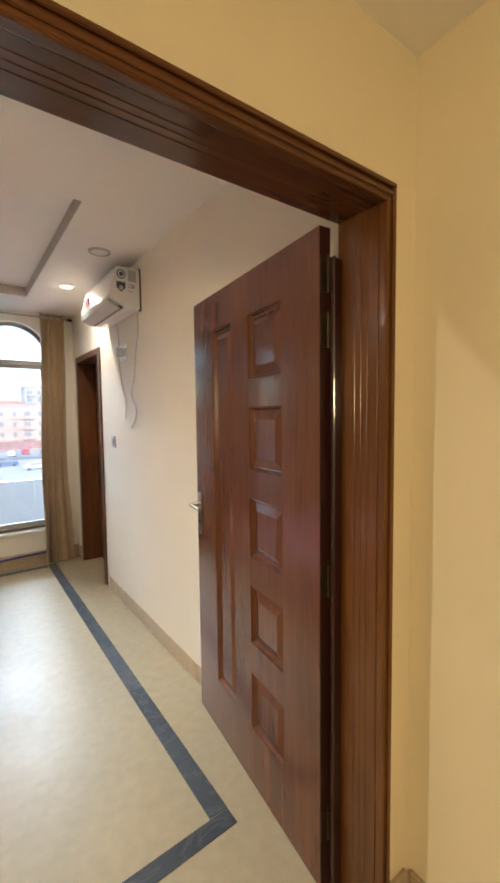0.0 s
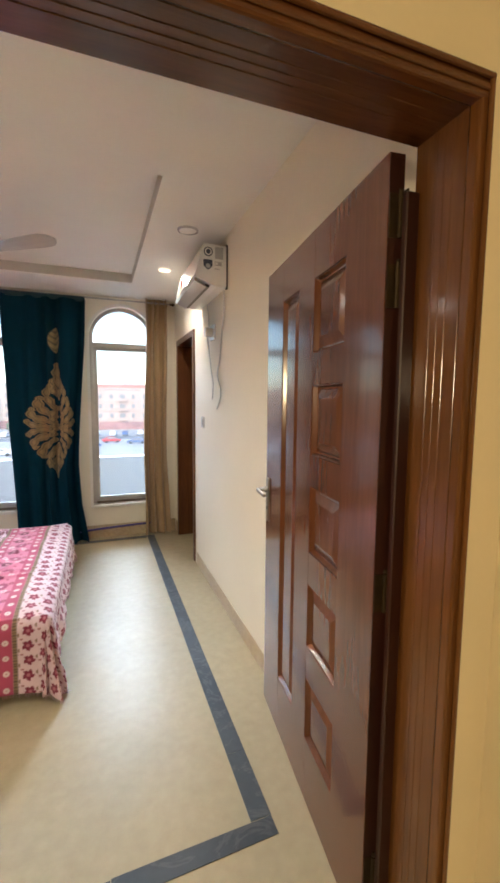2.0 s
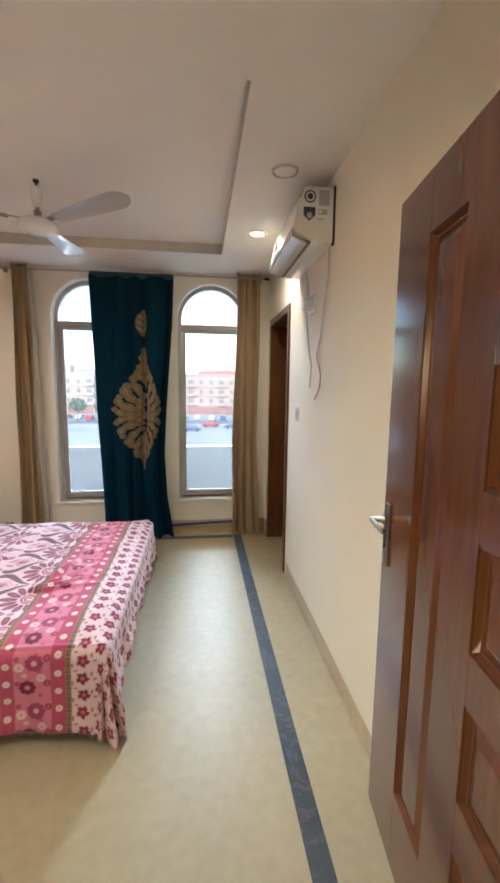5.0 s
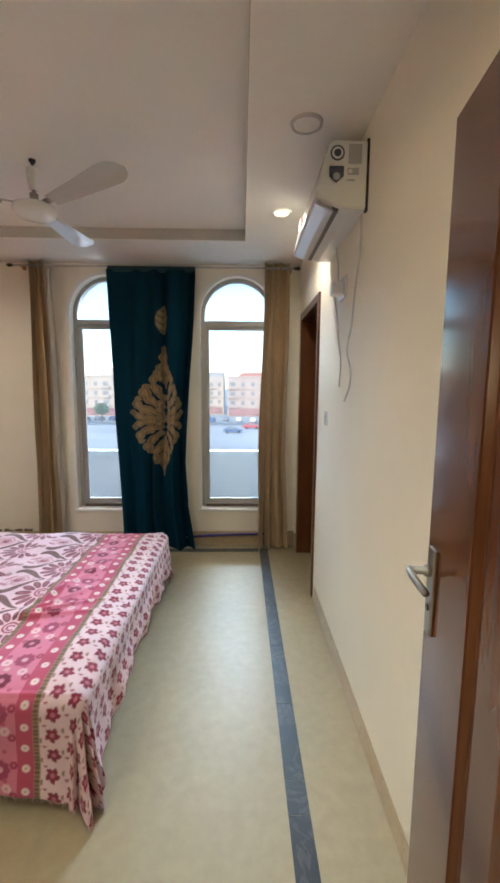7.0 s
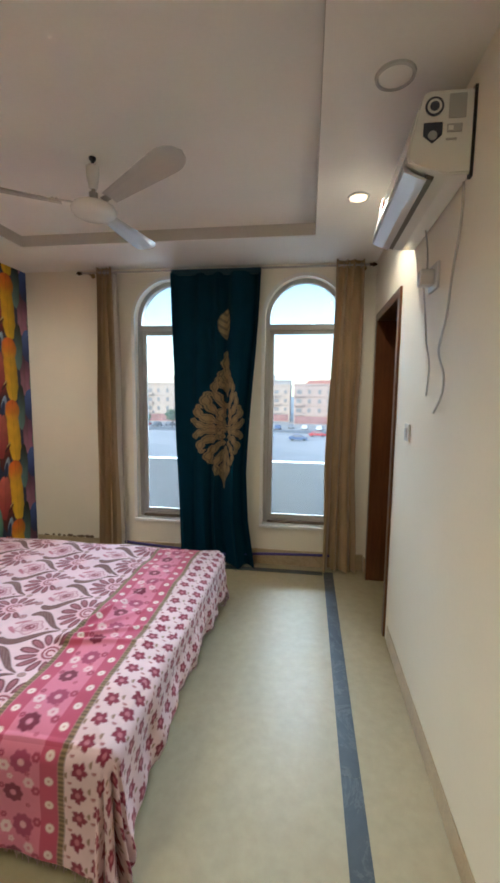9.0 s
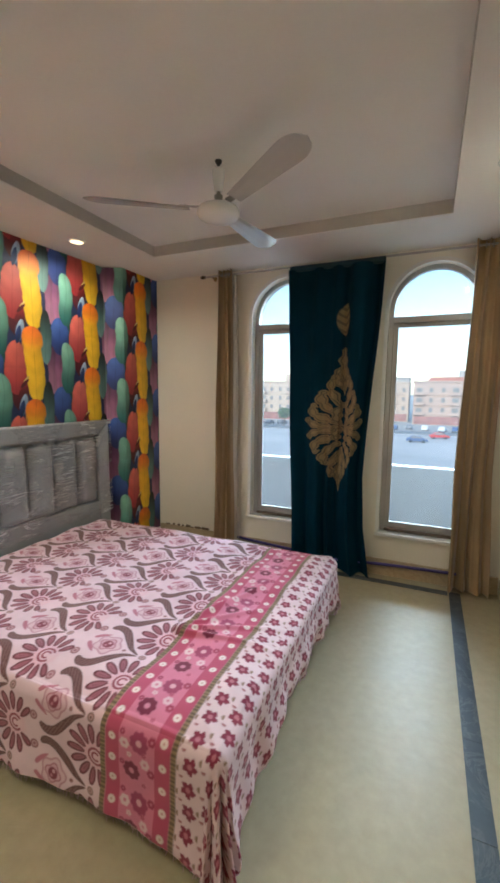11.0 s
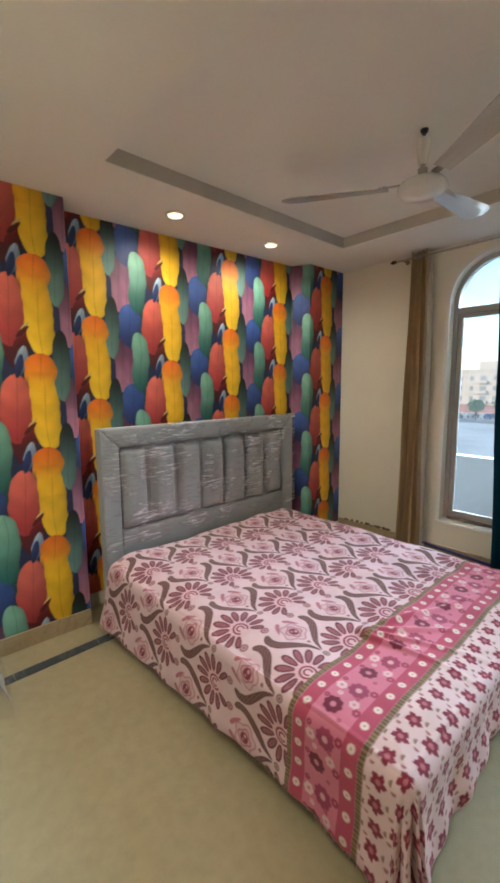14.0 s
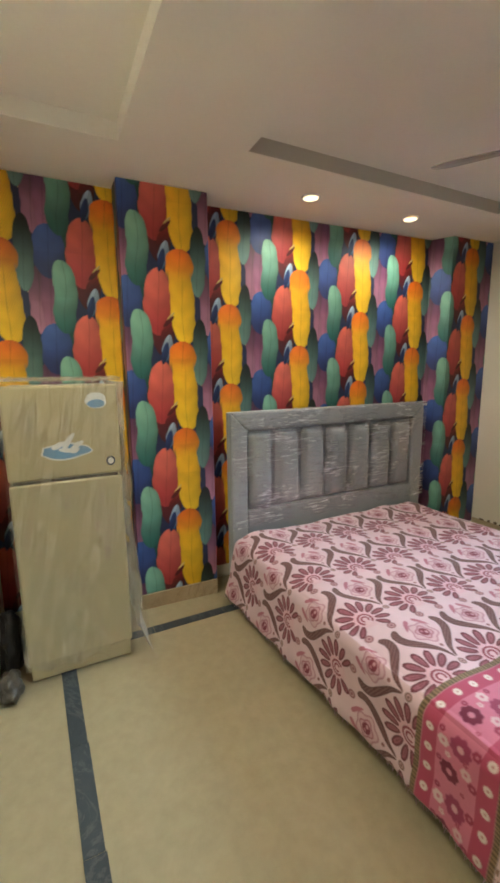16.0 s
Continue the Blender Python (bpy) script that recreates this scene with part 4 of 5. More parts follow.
    out = lay(out, np.clip(petal / 0.004 + 0.5, 0, 1) * body, (0.42, 0.14, 0.20))
    out = lay(out, np.clip((petal - 0.006) / 0.004 + 0.5, 0, 1) * body, (0.66, 0.38, 0.45))
    out = lay(out, disc(dx, dy, 0.0, 0.0, 0.023) * body, (0.24, 0.040, 0.070))
    out = lay(out, disc(dx, dy, 0.004, 0.009, 0.0075) * body, (0.66, 0.36, 0.42))
    out = lay(out, disc(dx, dy, -0.006, -0.009, 0.006) * body, (0.55, 0.22, 0.29))
    for mirror in (-1, 1):
        bud = stroke(dx, mirror * dy, [(-0.085, 0.018), (-0.060, 0.042), (-0.030, 0.062)], 0.009)
        out = lay(out, np.clip(bud / 0.003 + 0.4, 0, 1) * body, (0.50, 0.17, 0.24))
        d = stroke(dx, mirror * dy, [(-0.062, 0.106), (-0.034, 0.122), (0.010, 0.112), (0.060, 0.066), (0.105, 0.024), (0.152, 0.003)], 0.0185, 0.62)
        leaf = np.clip(d / 0.003 + 0.4, 0, 1)
        out = lay(out, leaf * body, taupe)
        out = lay(out, body * 0.8 * (d > 0.006) * (np.sin(dx * 420 + dy * mirror * 300) > -0.1), (0.25, 0.125, 0.125))
    out = eye(out, dx, dy, 0.178, 0.0, 0.0155, (0.22, 0.12, 0.10))
    out = lay(out, disc(dx, dy, 0.085, 0.0, 0.008) * body, (0.30, 0.12, 0.13))
    # the pink band
    band = (p >= 0.035) & (p < 0.325)
    out = lay(out, band * 1.0, (0.66, 0.20, 0.31))
    edge = ((p >= 0.05) & (p < 0.105)) | ((p >= 0.255) & (p < 0.312))
    out = lay(out, edge * 1.0, (0.50, 0.075, 0.150))
    for at in (0.078, 0.284):
        dy, k = fold(q, 0.082, 2.60 if at < 0.1 else 2.64)
        out = lay(out, disc(p, dy, at, 0, 0.0145), (0.82, 0.70, 0.68))
        out = lay(out, disc(p, dy, at, 0, 0.004), (0.55, 0.25, 0.25))
    for at in (0.038, 0.325):
        braid = np.clip((0.013 - np.abs(p - at)) / 0.004, 0, 1)
        stripe = 0.75 + 0.25 * np.sign(np.sin(q * 420))
        out = lay(out, braid, np.stack([olive[0] * stripe, olive[1] * stripe, olive[2] * stripe], -1))

    inner = ((p > 0.105) & (p < 0.255)) * 1.0
    for cx, start, period, r, n, col, core in ((0.160, 2.640, 0.225, 0.036, 8, (0.19, 0.012, 0.050), (0.66, 0.24, 0.34)), (0.190, 2.752, 0.225, 0.039, 9, (0.36, 0.050, 0.130), (0.74, 0.40, 0.48)),
                                               (0.130, 2.735, 0.225, 0.021, 6, (0.78, 0.58, 0.62), (0.62, 0.2, 0.3)), (0.215, 2.685, 0.225, 0.019, 6, (0.76, 0.52, 0.58), (0.62, 0.2, 0.3)),
                                               (0.150, 2.698, 0.225, 0.011, 5, (0.78, 0.58, 0.62), (0.62, 0.2, 0.3)), (0.120, 2.660, 0.1125, 0.011, 6, (0.34, 0.03, 0.09), (0.6, 0.2, 0.3)),
                                               (0.240, 2.660, 0.1125, 0.016, 6, (0.36, 0.04, 0.10), (0.62, 0.2, 0.3)), (0.210, 2.715, 0.1125, 0.009, 5, (0.40, 0.04, 0.10), (0.6, 0.2, 0.3))):
        dy, k = fold(q, period, start)
        out = blossom(out, p - cx, dy, r, n, col, core, inner)
    # the flowered margin
    rim = (p >= 0.338) * 1.0
    out = lay(out, rim, (0.78, 0.58, 0.62))
    dx, kx = fold(p, 0.080, 0.385)
    dy, ky = fold(q - 0.040 * (kx % 2), 0.080, 2.61)
    out = blossom(out, dx + 0.006 * np.sin(kx * 5 + ky * 3), dy + 0.006 * np.cos(kx * 3 + ky * 7), 0.029, 5, (0.25, 0.020, 0.055), (0.52, 0.17, 0.22), rim, 1.0)
    out = lay(out, disc(dx, dy, 0.040, 0.018, 0.010) * rim, (0.33, 0.20, 0.15))
    out = lay(out, disc(dx, dy, -0.030, 0.038, 0.008) * rim, (0.42, 0.16, 0.18))
    return np.clip(out, 0, 1)


step = 0.0042
p1, q1 = np.arange(BX0, BX1 + 0.41, step), np.arange(BYa - 0.40, BYb + 0.38, step)
p, q = np.meshgrid(p1, q1, indexing="ij")
dp = np.clip(p - BX1, 0, None)
dq = np.clip(BYa - q, 0, None) + np.clip(q - BYb, 0, None)
side = np.where(q < (BYa + BYb) / 2, -1.0, 1.0)
ln = np.maximum(dp, dq)
phi = np.arctan2(dq, dp + 1e-9)
corner = np.sin(2 * phi) * (ln > 0)
RAD = 0.05
arc_a = np.clip(ln / RAD, 0, math.pi / 2)
out_d = RAD * np.sin(arc_a)
down = RAD * (1 - np.cos(arc_a)) + np.clip(ln - RAD * math.pi / 2, 0, None)
down = np.where(ln > 0, down, 0)
hang = np.clip((down - 0.03) / 0.35, 0, 1)
ripple = 0.012 * np.sin(p * 17 + 1.0) + 0.010 * np.sin(p * 31 + q * 3) + 0.013 * np.sin(q * 15 + 0.5) + 0.008 * np.sin(q * 37)
out_d = np.where(ln > 0, out_d + hang * (np.interp(p, [-1.5, -0.9, 0.0, BX1], [0.075, 0.05, 0.005, 0.03]) * (dq > dp) * (side < 0) + np.where(dp > dq, 1.0, 0.45) * ripple) + corner * hang * (0.05 + 0.045 * np.sin(phi * 14)) * (side < 0), 0)
foot_lift = np.clip((dp > dq) * (1 - corner) * 0.14 * np.clip((q - BYa) / 0.5, 0, 1), 0, 0.14)
cx_, cy_ = np.minimum(p, BX1), np.clip(q, BYa, BYb)
ux = np.where(ln > 0, np.cos(phi), 0)
uy = np.where(ln > 0, np.sin(phi), 0) * side
crease = 0.0055 * np.sin(p * 3.1 - q * 5 + 1.3 * np.sin(p * 4)) + 0.0055 * np.sin(p * 9 + q * 14 + 2 * np.sin(q * 3)) + 0.003 * np.sin(q * 23 - p * 6 + 1.5 * np.sin(p * 5))
ridge = sum(h_ * np.exp(-(((q - 3.05) * math.cos(a_) - (p + 0.02) * math.sin(a_)) / 0.016) ** 2) * np.clip(((p + 0.02) * math.cos(a_) + (q - 3.05) * math.sin(a_)) / 0.08, 0, 1) * np.exp(-(((p + 0.02) ** 2 + (q - 3.05) ** 2) / 0.16)) for a_, h_ in ((0.15, 0.017), (0.5, 0.021), (0.85, 0.019), (1.2, 0.016)))
ridge = ridge + 0.010 * np.exp(-((p - 0.05 - 0.35 * (q - 3.2)) / 0.02) ** 2) * np.exp(-((q - 3.35) / 0.35) ** 2) + 0.008 * np.exp(-((p + 0.1 - 0.2 * (q - 3.7)) / 0.025) ** 2) * np.exp(-((q - 3.75) / 0.3) ** 2)
near_lift = np.where((dq > dp) & (side < 0), np.interp(p, [-1.5, -0.9, 0.1, BX1], [0.02, 0.04, 0.07, 0.03]), 0)
zc = TOP + (crease + ridge) * (ln <= 0.02) - down * (1 + 0.10 * corner) * (1 - foot_lift * 1.6) * (1 - near_lift)
zc = np.maximum(zc, 0.012 + 0.004 * np.sin(p * 60))
# edges of the top slope off softly
soft_edge = np.clip(1 - np.minimum(np.minimum(BX1 - p, q - BYa), BYb - q) / 0.10, 0, 1) * (ln <= 0)
zc = zc - 0.022 * soft_edge ** 2 - 0.022 * (ln > 0)
zc = np.maximum(zc, 0.008)
P = np.stack([cx_ + ux * out_d, cy_ + uy * out_d, zc], -1)
spread = thing("bedspread", "pink and maroon flower-print cotton bedspread draped over the bed", "bedspread", (-0.5, 3.4, TOP))
put_under(sheet("cloth", P, M_SPREAD, colours=spread_print(p, q), thick=0.002), spread)
# short frayed threads along the hem
rng = random.Random(31)
bm = bmesh.new()
for row, inner in ((P[:, 0], P[:, 1]), (P[-1], P[-2])):
    for a, b in zip(row[::2], inner[::2]):
        a, d = Vector(a), Vector(a - b)
        if d.length < 1e-5:
            continue
        d = d.normalized() * (0.010 + 0.014 * rng.random()) + Vector((rng.uniform(-0.006, 0.006), rng.uniform(-0.006, 0.006), 0))
        side_ = d.cross(Vector((0.3, 0.5, 0.8))).normalized() * 0.0016
        end = a + d
        end.z = max(end.z, 0.003)
        bm.faces.new([bm.verts.new(v) for v in (a - side_, a + side_, end + side_ * 0.6, end - side_ * 0.6)])
fringe = member("fringe", bm, plain("pale pink thread", (0.66, 0.45, 0.48), 0.9), spread, "pale frayed fringe along the hem")
fringe.modifiers.new("thickness", "SOLIDIFY").thickness = 0.001

# ---- ceiling fan ----
FX, FY = -0.052, 3.56
fan = thing("ceiling_fan", "white three-bladed ceiling fan hanging in the ceiling tray", "ceiling fan", (FX, FY, HT))
member("hook", turned(bmesh.new(), [(0.018, HT), (0.016, HT - 0.012), (0.008, HT - 0.018), (0.008, HT - 0.05)], (FX, FY, 0), 20), M_BLACK, fan, "dark ceiling hook")
member("canopy", turned(bmesh.new(), [(0.018, HT - 0.035), (0.032, HT - 0.045), (0.030, HT - 0.09), (0.020, HT - 0.145), (0.016, HT - 0.15)], (FX, FY, 0), 24), M_WHITE, fan)
member("rod", turned(bmesh.new(), [(0.010, HT - 0.15), (0.010, 2.46)], (FX, FY, 0), 16), M_CHROME, fan)
member("cup", turned(bmesh.new(), [(0.022, 2.515), (0.020, 2.49), (0.030, 2.475), (0.034, 2.462)], (FX, FY, 0), 20), M_CHROME, fan)
ob = member("motor", turned(bmesh.new(), [(0.035, 2.468), (0.074, 2.464), (0.100, 2.452), (0.110, 2.436), (0.109, 2.420), (0.098, 2.406), (0.074, 2.396), (0.046, 2.391), (0.030, 2.386), (0.0, 2.385)], (FX, FY, 0), 40), M_WHITE, fan)
for pl in ob.data.polygons:
    pl.use_smooth = True
for ang in (87, 207, -33):
    m = pose(FX, FY, 2.452, 0, 0, ang) @ pose(0, 0, 0, -11, 0, 0)
    bm = bmesh.new()
    n = 36
    rows_ = []
    for k in range(n + 1):
        t = k / n
        x = 0.150 + 0.530 * t
        w = (0.040 + 0.028 * min(1, t * 1.3)) * (1 if t < 0.82 else math.sqrt(max(0.01, 1 - ((t - 0.82) / 0.18) ** 2)))
        rows_.append([bm.verts.new(m @ Vector((x, s * w, dz - 0.004 * (s * s) + 0.026 * t))) for s, dz in ((-1, 0), (-0.4, 0), (0.4, 0), (1, 0), (1, 0.003), (0.4, 0.003), (-0.4, 0.003), (-1, 0.003))])
    for a, b in zip(rows_, rows_[1:]):
        for j in range(8):
            bm.faces.new((a[j], a[(j + 1) % 8], b[(j + 1) % 8], b[j]))
    bm.faces.new(rows_[0])
    bm.faces.new(rows_[-1][::-1])
    blade = member("blade", bm, M_BLADE, fan)
    bm = bmesh.new()
    box(bm, (0.09, -0.018, 0.004), (0.20, 0.018, 0.008), 0.003, 1)
    for bx in (0.17, 0.19):
        for s in (-1, 1):
            turned(bm, [(0.005, 0), (0.005, 0.004)], (bx, s * 0.01, 0.008), 8)
    bmesh.ops.transform(bm, matrix=m, verts=bm.verts)
    member("blade_iron", bm, M_CHROME, blade)

# ---- air conditioner ----
ac = thing("air_conditioner", "white wall-mounted split air conditioner with stickers on its end", "air conditioner", (XE, 3.4, 2.25))
AY0, AY1 = 3.055, 3.80
prof = [(1.566, 2.525), (1.425, 2.527), (1.405, 2.518), (1.392, 2.47), (1.372, 2.38), (1.358, 2.325), (1.362, 2.308), (1.385, 2.300), (1.450, 2.274), (1.50, 2.262), (1.566, 2.262)]
bm = bmesh.new()
a = [bm.verts.new((x, AY0, z)) for x, z in prof]
b = [bm.verts.new((x, AY1, z)) for x, z in prof]
for k in range(len(prof)):
    bm.faces.new((a[k], a[(k + 1) % len(prof)], b[(k + 1) % len(prof)], b[k]))
bm.faces.new(a[::-1])
bm.faces.new(b)
bmesh.ops.bevel(bm, geom=[e for e in bm.edges if abs(e.verts[0].co.y - e.verts[1].co.y) < 1e-4], offset=0.006, segments=2, affect="EDGES")
ac_body = member("body", bm, M_WHITE, ac)
bm = prism(bmesh.new(), [(1.388, 2.475), (1.368, 2.385), (1.355, 2.332), (1.362, 2.334), (1.376, 2.385), (1.396, 2.475)], AY0 + 0.012, AY1 - 0.012, "y")
member("front_panel", bm, M_WHITE, ac)
bm = prism(bmesh.new(), [(1.430, 2.286), (1.430, 2.266), (1.452, 2.259), (1.458, 2.274)], AY0 + 0.034, AY1 - 0.034, "y")
member("outlet", bm, M_FRIDGED, ac, "dark air outlet")
bm = prism(bmesh.new(), [(1.358, 2.317), (1.350, 2.306), (1.355, 2.290), (1.402, 2.268), (1.430, 2.258), (1.433, 2.264), (1.406, 2.277), (1.366, 2.298)], AY0 + 0.03, AY1 - 0.03, "y")
member("flap", bm, M_SILVER, ac, "glossy silver outlet flap")
# black strip standing in for the shadow between unit and wall
member("shadow_gap", boxed((1.560, AY0 - 0.004, 2.250), (1.5695, AY0 + 0.02, 2.532)), M_BLACK, ac, "black strip for the shadow gap against the wall")


def ring_flat(name, x, z, r, mat, y, h=0.002, parent=ac_body, label=""):
    return member(name, turned(bmesh.new(), [(r, 0), (r, h)], (x, y, z), 24, Matrix.Rotation(radians(90), 4, "X")), mat, parent, label)


ring_flat("sticker", 1.437, 2.475, 0.030, M_NAVY, AY0, 0.002, ac_body, "round dark sticker")
ring_flat("sticker", 1.437, 2.475, 0.023, M_WHITE, AY0 - 0.002, 0.001)
ring_flat("sticker", 1.437, 2.475, 0.015, M_NAVY, AY0 - 0.003, 0.001)
member("sticker", prism(bmesh.new(), [(1.405, 2.425), (1.465, 2.425), (1.465, 2.385), (1.435, 2.36), (1.405, 2.385)], AY0 - 0.002, AY0, "y"), M_NAVY, ac_body, "shield-shaped dark sticker")
ring_flat("sticker", 1.435, 2.385, 0.015, M_GREYP, AY0 - 0.002, 0.001)
member("sticker", boxed((1.483, AY0 - 0.002, 2.435), (1.538, AY0, 2.51)), M_GREYP, ac_body, "grey printed data label")
member("sticker", boxed((1.480, AY0 - 0.002, 2.392), (1.528, AY0, 2.418)), M_GREYP, ac_body)
member("sticker", boxed((1.478, AY0 - 0.002, 2.368), (1.512, AY0, 2.374)), M_GREYP, ac_body)
member("sticker", boxed((1.484, AY0 - 0.003, 2.398), (1.50, AY0 - 0.002, 2.412)), M_WHITE, ac_body)
member("sticker", boxed((1.3655, 3.60, 2.375), (1.3735, 3.68, 2.435)), M_REDL, ac_body, "orange-red sticker on the front")

sock_ = thing("wall_socket", "white socket with a plug in it under the air conditioner", "socket", (XE, 3.46, 2.04))
member("plate", boxed((XE - 0.012, 3.35, 1.965), (XE, 3.47, 2.075), 0.003), M_WHITE, sock_)
member("plug", boxed((XE - 0.070, 3.375, 1.985), (XE - 0.012, 3.435, 2.050), 0.008), M_WHITE, sock_, "white plug")
member("switch_rocker", boxed((XE - 0.018, 3.44, 2.0), (XE - 0.012, 3.46, 2.04), 0.002), M_GREYP, sock_)
cable = thing("cable", "thin pale cables hanging loosely on the wall", "cable", (XE - 0.008, 3.2, 1.8))
member("lead", tube(bmesh.new(), spline([(1.555, 3.09, 2.25), (1.558, 3.10, 2.12), (1.56, 3.16, 1.98), (1.56, 3.20, 1.82), (1.56, 3.27, 1.70), (1.56, 3.19, 1.60), (1.56, 3.20, 1.52), (1.56, 3.29, 1.45)], 8), 0.0042), M_CABLE, cable)
member("lead", tube(bmesh.new(), spline([(1.525, 3.42, 1.99), (1.55, 3.47, 1.90), (1.56, 3.45, 1.75), (1.56, 3.39, 1.65), (1.56, 3.41, 1.52)], 8), 0.0035), M_CABLE, cable)
member("lead", tube(bmesh.new(), spline([(1.54, 3.50, 2.25), (1.558, 3.52, 2.18), (1.56, 3.51, 2.08)], 8), 0.0035), M_CABLE, cable)
sw = thing("light_switch", "small white wall switch beside the bathroom door", "switch", (XE, 3.74, 1.33))
member("plate", boxed((XE - 0.009, 3.70, 1.285), (XE, 3.785, 1.375), 0.003), M_WHITE, sw)
member("rocker", boxed((XE - 0.014, 3.725, 1.305), (XE - 0.009, 3.76, 1.355), 0.002), M_GREYP, sw)

# ---- ceiling lamps ----
for k, (x, y) in enumerate(DOWNLIGHTS):
    l = thing("downlight", "small round recessed downlight, lit warm", "downlight", (x, y, H), group="ceiling downlights")
    member("trim", turned(bmesh.new(), [(0.060, H), (0.058, H - 0.006), (0.050, H - 0.008), (0.048, H - 0.002), (0.047, H)], (x, y, 0), 32), M_WHITE, l)
    member("lens", turned(bmesh.new(), [(0.046, H - 0.004), (0.045, H - 0.009), (0.030, H - 0.014), (0.0, H - 0.016)], (x, y, 0), 28), M_LAMP, l, "glowing lens")
x, y = 1.31, 3.08
l = thing("downlight", "round white ceiling lamp cover, unlit", "downlight", (x, y, H))
member("trim", turned(bmesh.new(), [(0.068, H), (0.066, H - 0.008), (0.058, H - 0.011), (0.055, H - 0.004)], (x, y, 0), 36), M_BLADE, l)
member("lens", turned(bmesh.new(), [(0.055, H - 0.001), (0.055, H - 0.005)], (x, y, 0), 32), M_CEIL, l)
# added fixture, always out of view, at the hall's fill spot
wl = thing("hall_fill_lamp", "unseen round opal lamp added to light the hall", "wall lamp", (-0.9, -1.5, 1.72))
member("back_plate", turned(bmesh.new(), [(0.06, 0), (0.06, 0.012), (0.02, 0.02), (0.02, 0.05)], (-0.9, -1.5, 1.72), 24, Matrix.Rotation(radians(-90), 4, "X")), M_CHROME, wl)
member("shade", turned(bmesh.new(), [(0.03, 0), (0.075, 0.015), (0.08, 0.02), (0.03, 0.028)], (-0.9, -1.455, 1.72), 24, Matrix.Rotation(radians(-90), 4, "X")), M_LAMP, wl, "glowing opal shade")
l = thing("downlight", "round lit lamp in the second ceiling tray", "downlight", (-0.45, 1.62, HT), group="ceiling downlights")
member("trim", turned(bmesh.new(), [(0.085, HT), (0.083, HT - 0.010), (0.07, HT - 0.013)], (-0.45, 1.62, 0), 32), M_WHITE, l)
member("lens", turned(bmesh.new(), [(0.069, HT - 0.010), (0.069, HT - 0.0145)], (-0.45, 1.62, 0), 32), M_LAMP, l)

# ---- refrigerator ----
fr = thing("refrigerator", "champagne two-door refrigerator still wrapped in thin plastic", "refrigerator", (-1.48, 1.57, 0))
FA, FB, FF, FBK, FH = 1.315, 1.815, -1.215, -1.76, 1.475
member("cabinet", boxed((FBK, FA + 0.004, 0.05), (FF - 0.055, FB - 0.004, FH - 0.004), 0.012, 3), M_FRIDGE, fr)
for name, lo, hi in (("door", 0.10, 1.022), ("freezer_door", 1.036, FH)):
    dd = member(name, boxed((FF - 0.05, FA, lo), (FF, FB, hi), 0.014, 3), M_FRIDGE, fr)
    if name == "freezer_door":
        fdoor = dd
    else:
        member("grip", boxed((FF - 0.03, FA + 0.02, 1.0225), (FF - 0.006, FB - 0.02, 1.0355)), M_FRIDGED, fr, "dark finger grip between the doors")
member("kick_plate", boxed((FF - 0.045, FA + 0.01, 0.012), (FF - 0.02, FB - 0.01, 0.098), 0.004), M_FRIDGE, fr)
for y in (FA + 0.05, FB - 0.05):
    member("foot", turned(bmesh.new(), [(0.02, 0), (0.02, 0.05)], (FF - 0.1, y, 0), 16), M_BLACK, fr)
    member("foot", turned(bmesh.new(), [(0.02, 0), (0.02, 0.05)], (FBK + 0.06, y, 0), 16), M_BLACK, fr)


def blot(cy, cz, ry, rz, wob, n=36, seed=1):
    rng = random.Random(seed)
    ph = [rng.random() * 6 for _ in range(3)]
    return [(cy + ry * math.cos(a) * (1 + wob * math.sin(3 * a + ph[0]) + wob * 0.6 * math.sin(7 * a + ph[1])), cz + rz * math.sin(a) * (1 + wob * math.sin(4 * a + ph[2]))) for a in (2 * math.pi * k / n for k in range(n))]


M_LABELW = plain("white printed label", (0.78, 0.79, 0.80), 0.4, vary=0.05)
member("sticker", prism(bmesh.new(), blot(1.565, 1.165, 0.112, 0.040, 0.08, seed=3), FF, FF + 0.0010, "x"), M_LABELW, fdoor, "white and blue picture sticker")
member("sticker", prism(bmesh.new(), blot(1.565, 1.165, 0.104, 0.033, 0.08, seed=3), FF + 0.0010, FF + 0.0016, "x"), M_SKYL, fdoor)
for sy, sz, ry_, rz_, tilt in ((1.535, 1.195, 0.034, 0.013, 25), (1.578, 1.212, 0.046, 0.013, 55), (1.615, 1.190, 0.034, 0.012, 35), (1.570, 1.170, 0.036, 0.010, -8), (1.605, 1.165, 0.022, 0.010, 20)):
    ca, sa = math.cos(radians(tilt)), math.sin(radians(tilt))
    pts = [(sy + ca * u_ - sa * w_, sz + sa * u_ + ca * w_) for u_, w_ in blot(0, 0, ry_, rz_, 0.08, seed=int(sy * 1000))]
    member("sticker", prism(bmesh.new(), pts, FF + 0.0016 + 0.0003 * (tilt > 30), FF + 0.0024 + 0.0004 * (tilt > 30), "x"), M_LABELW, fdoor)
member("sticker", prism(bmesh.new(), blot(1.715, 1.40, 0.048, 0.04, 0.05, seed=5), FF, FF + 0.0012, "x"), M_LABELW, fdoor, "round blue and white sticker")
member("sticker", prism(bmesh.new(), blot(1.715, 1.385, 0.040, 0.02, 0.05, seed=6), FF + 0.0012, FF + 0.002, "x"), M_SKYL, fdoor)
member("sticker", prism(bmesh.new(), blot(1.765, 1.10, 0.022, 0.024, 0.0, seed=7), FF, FF + 0.0012, "x"), M_NAVY, fdoor, "small dark energy label")
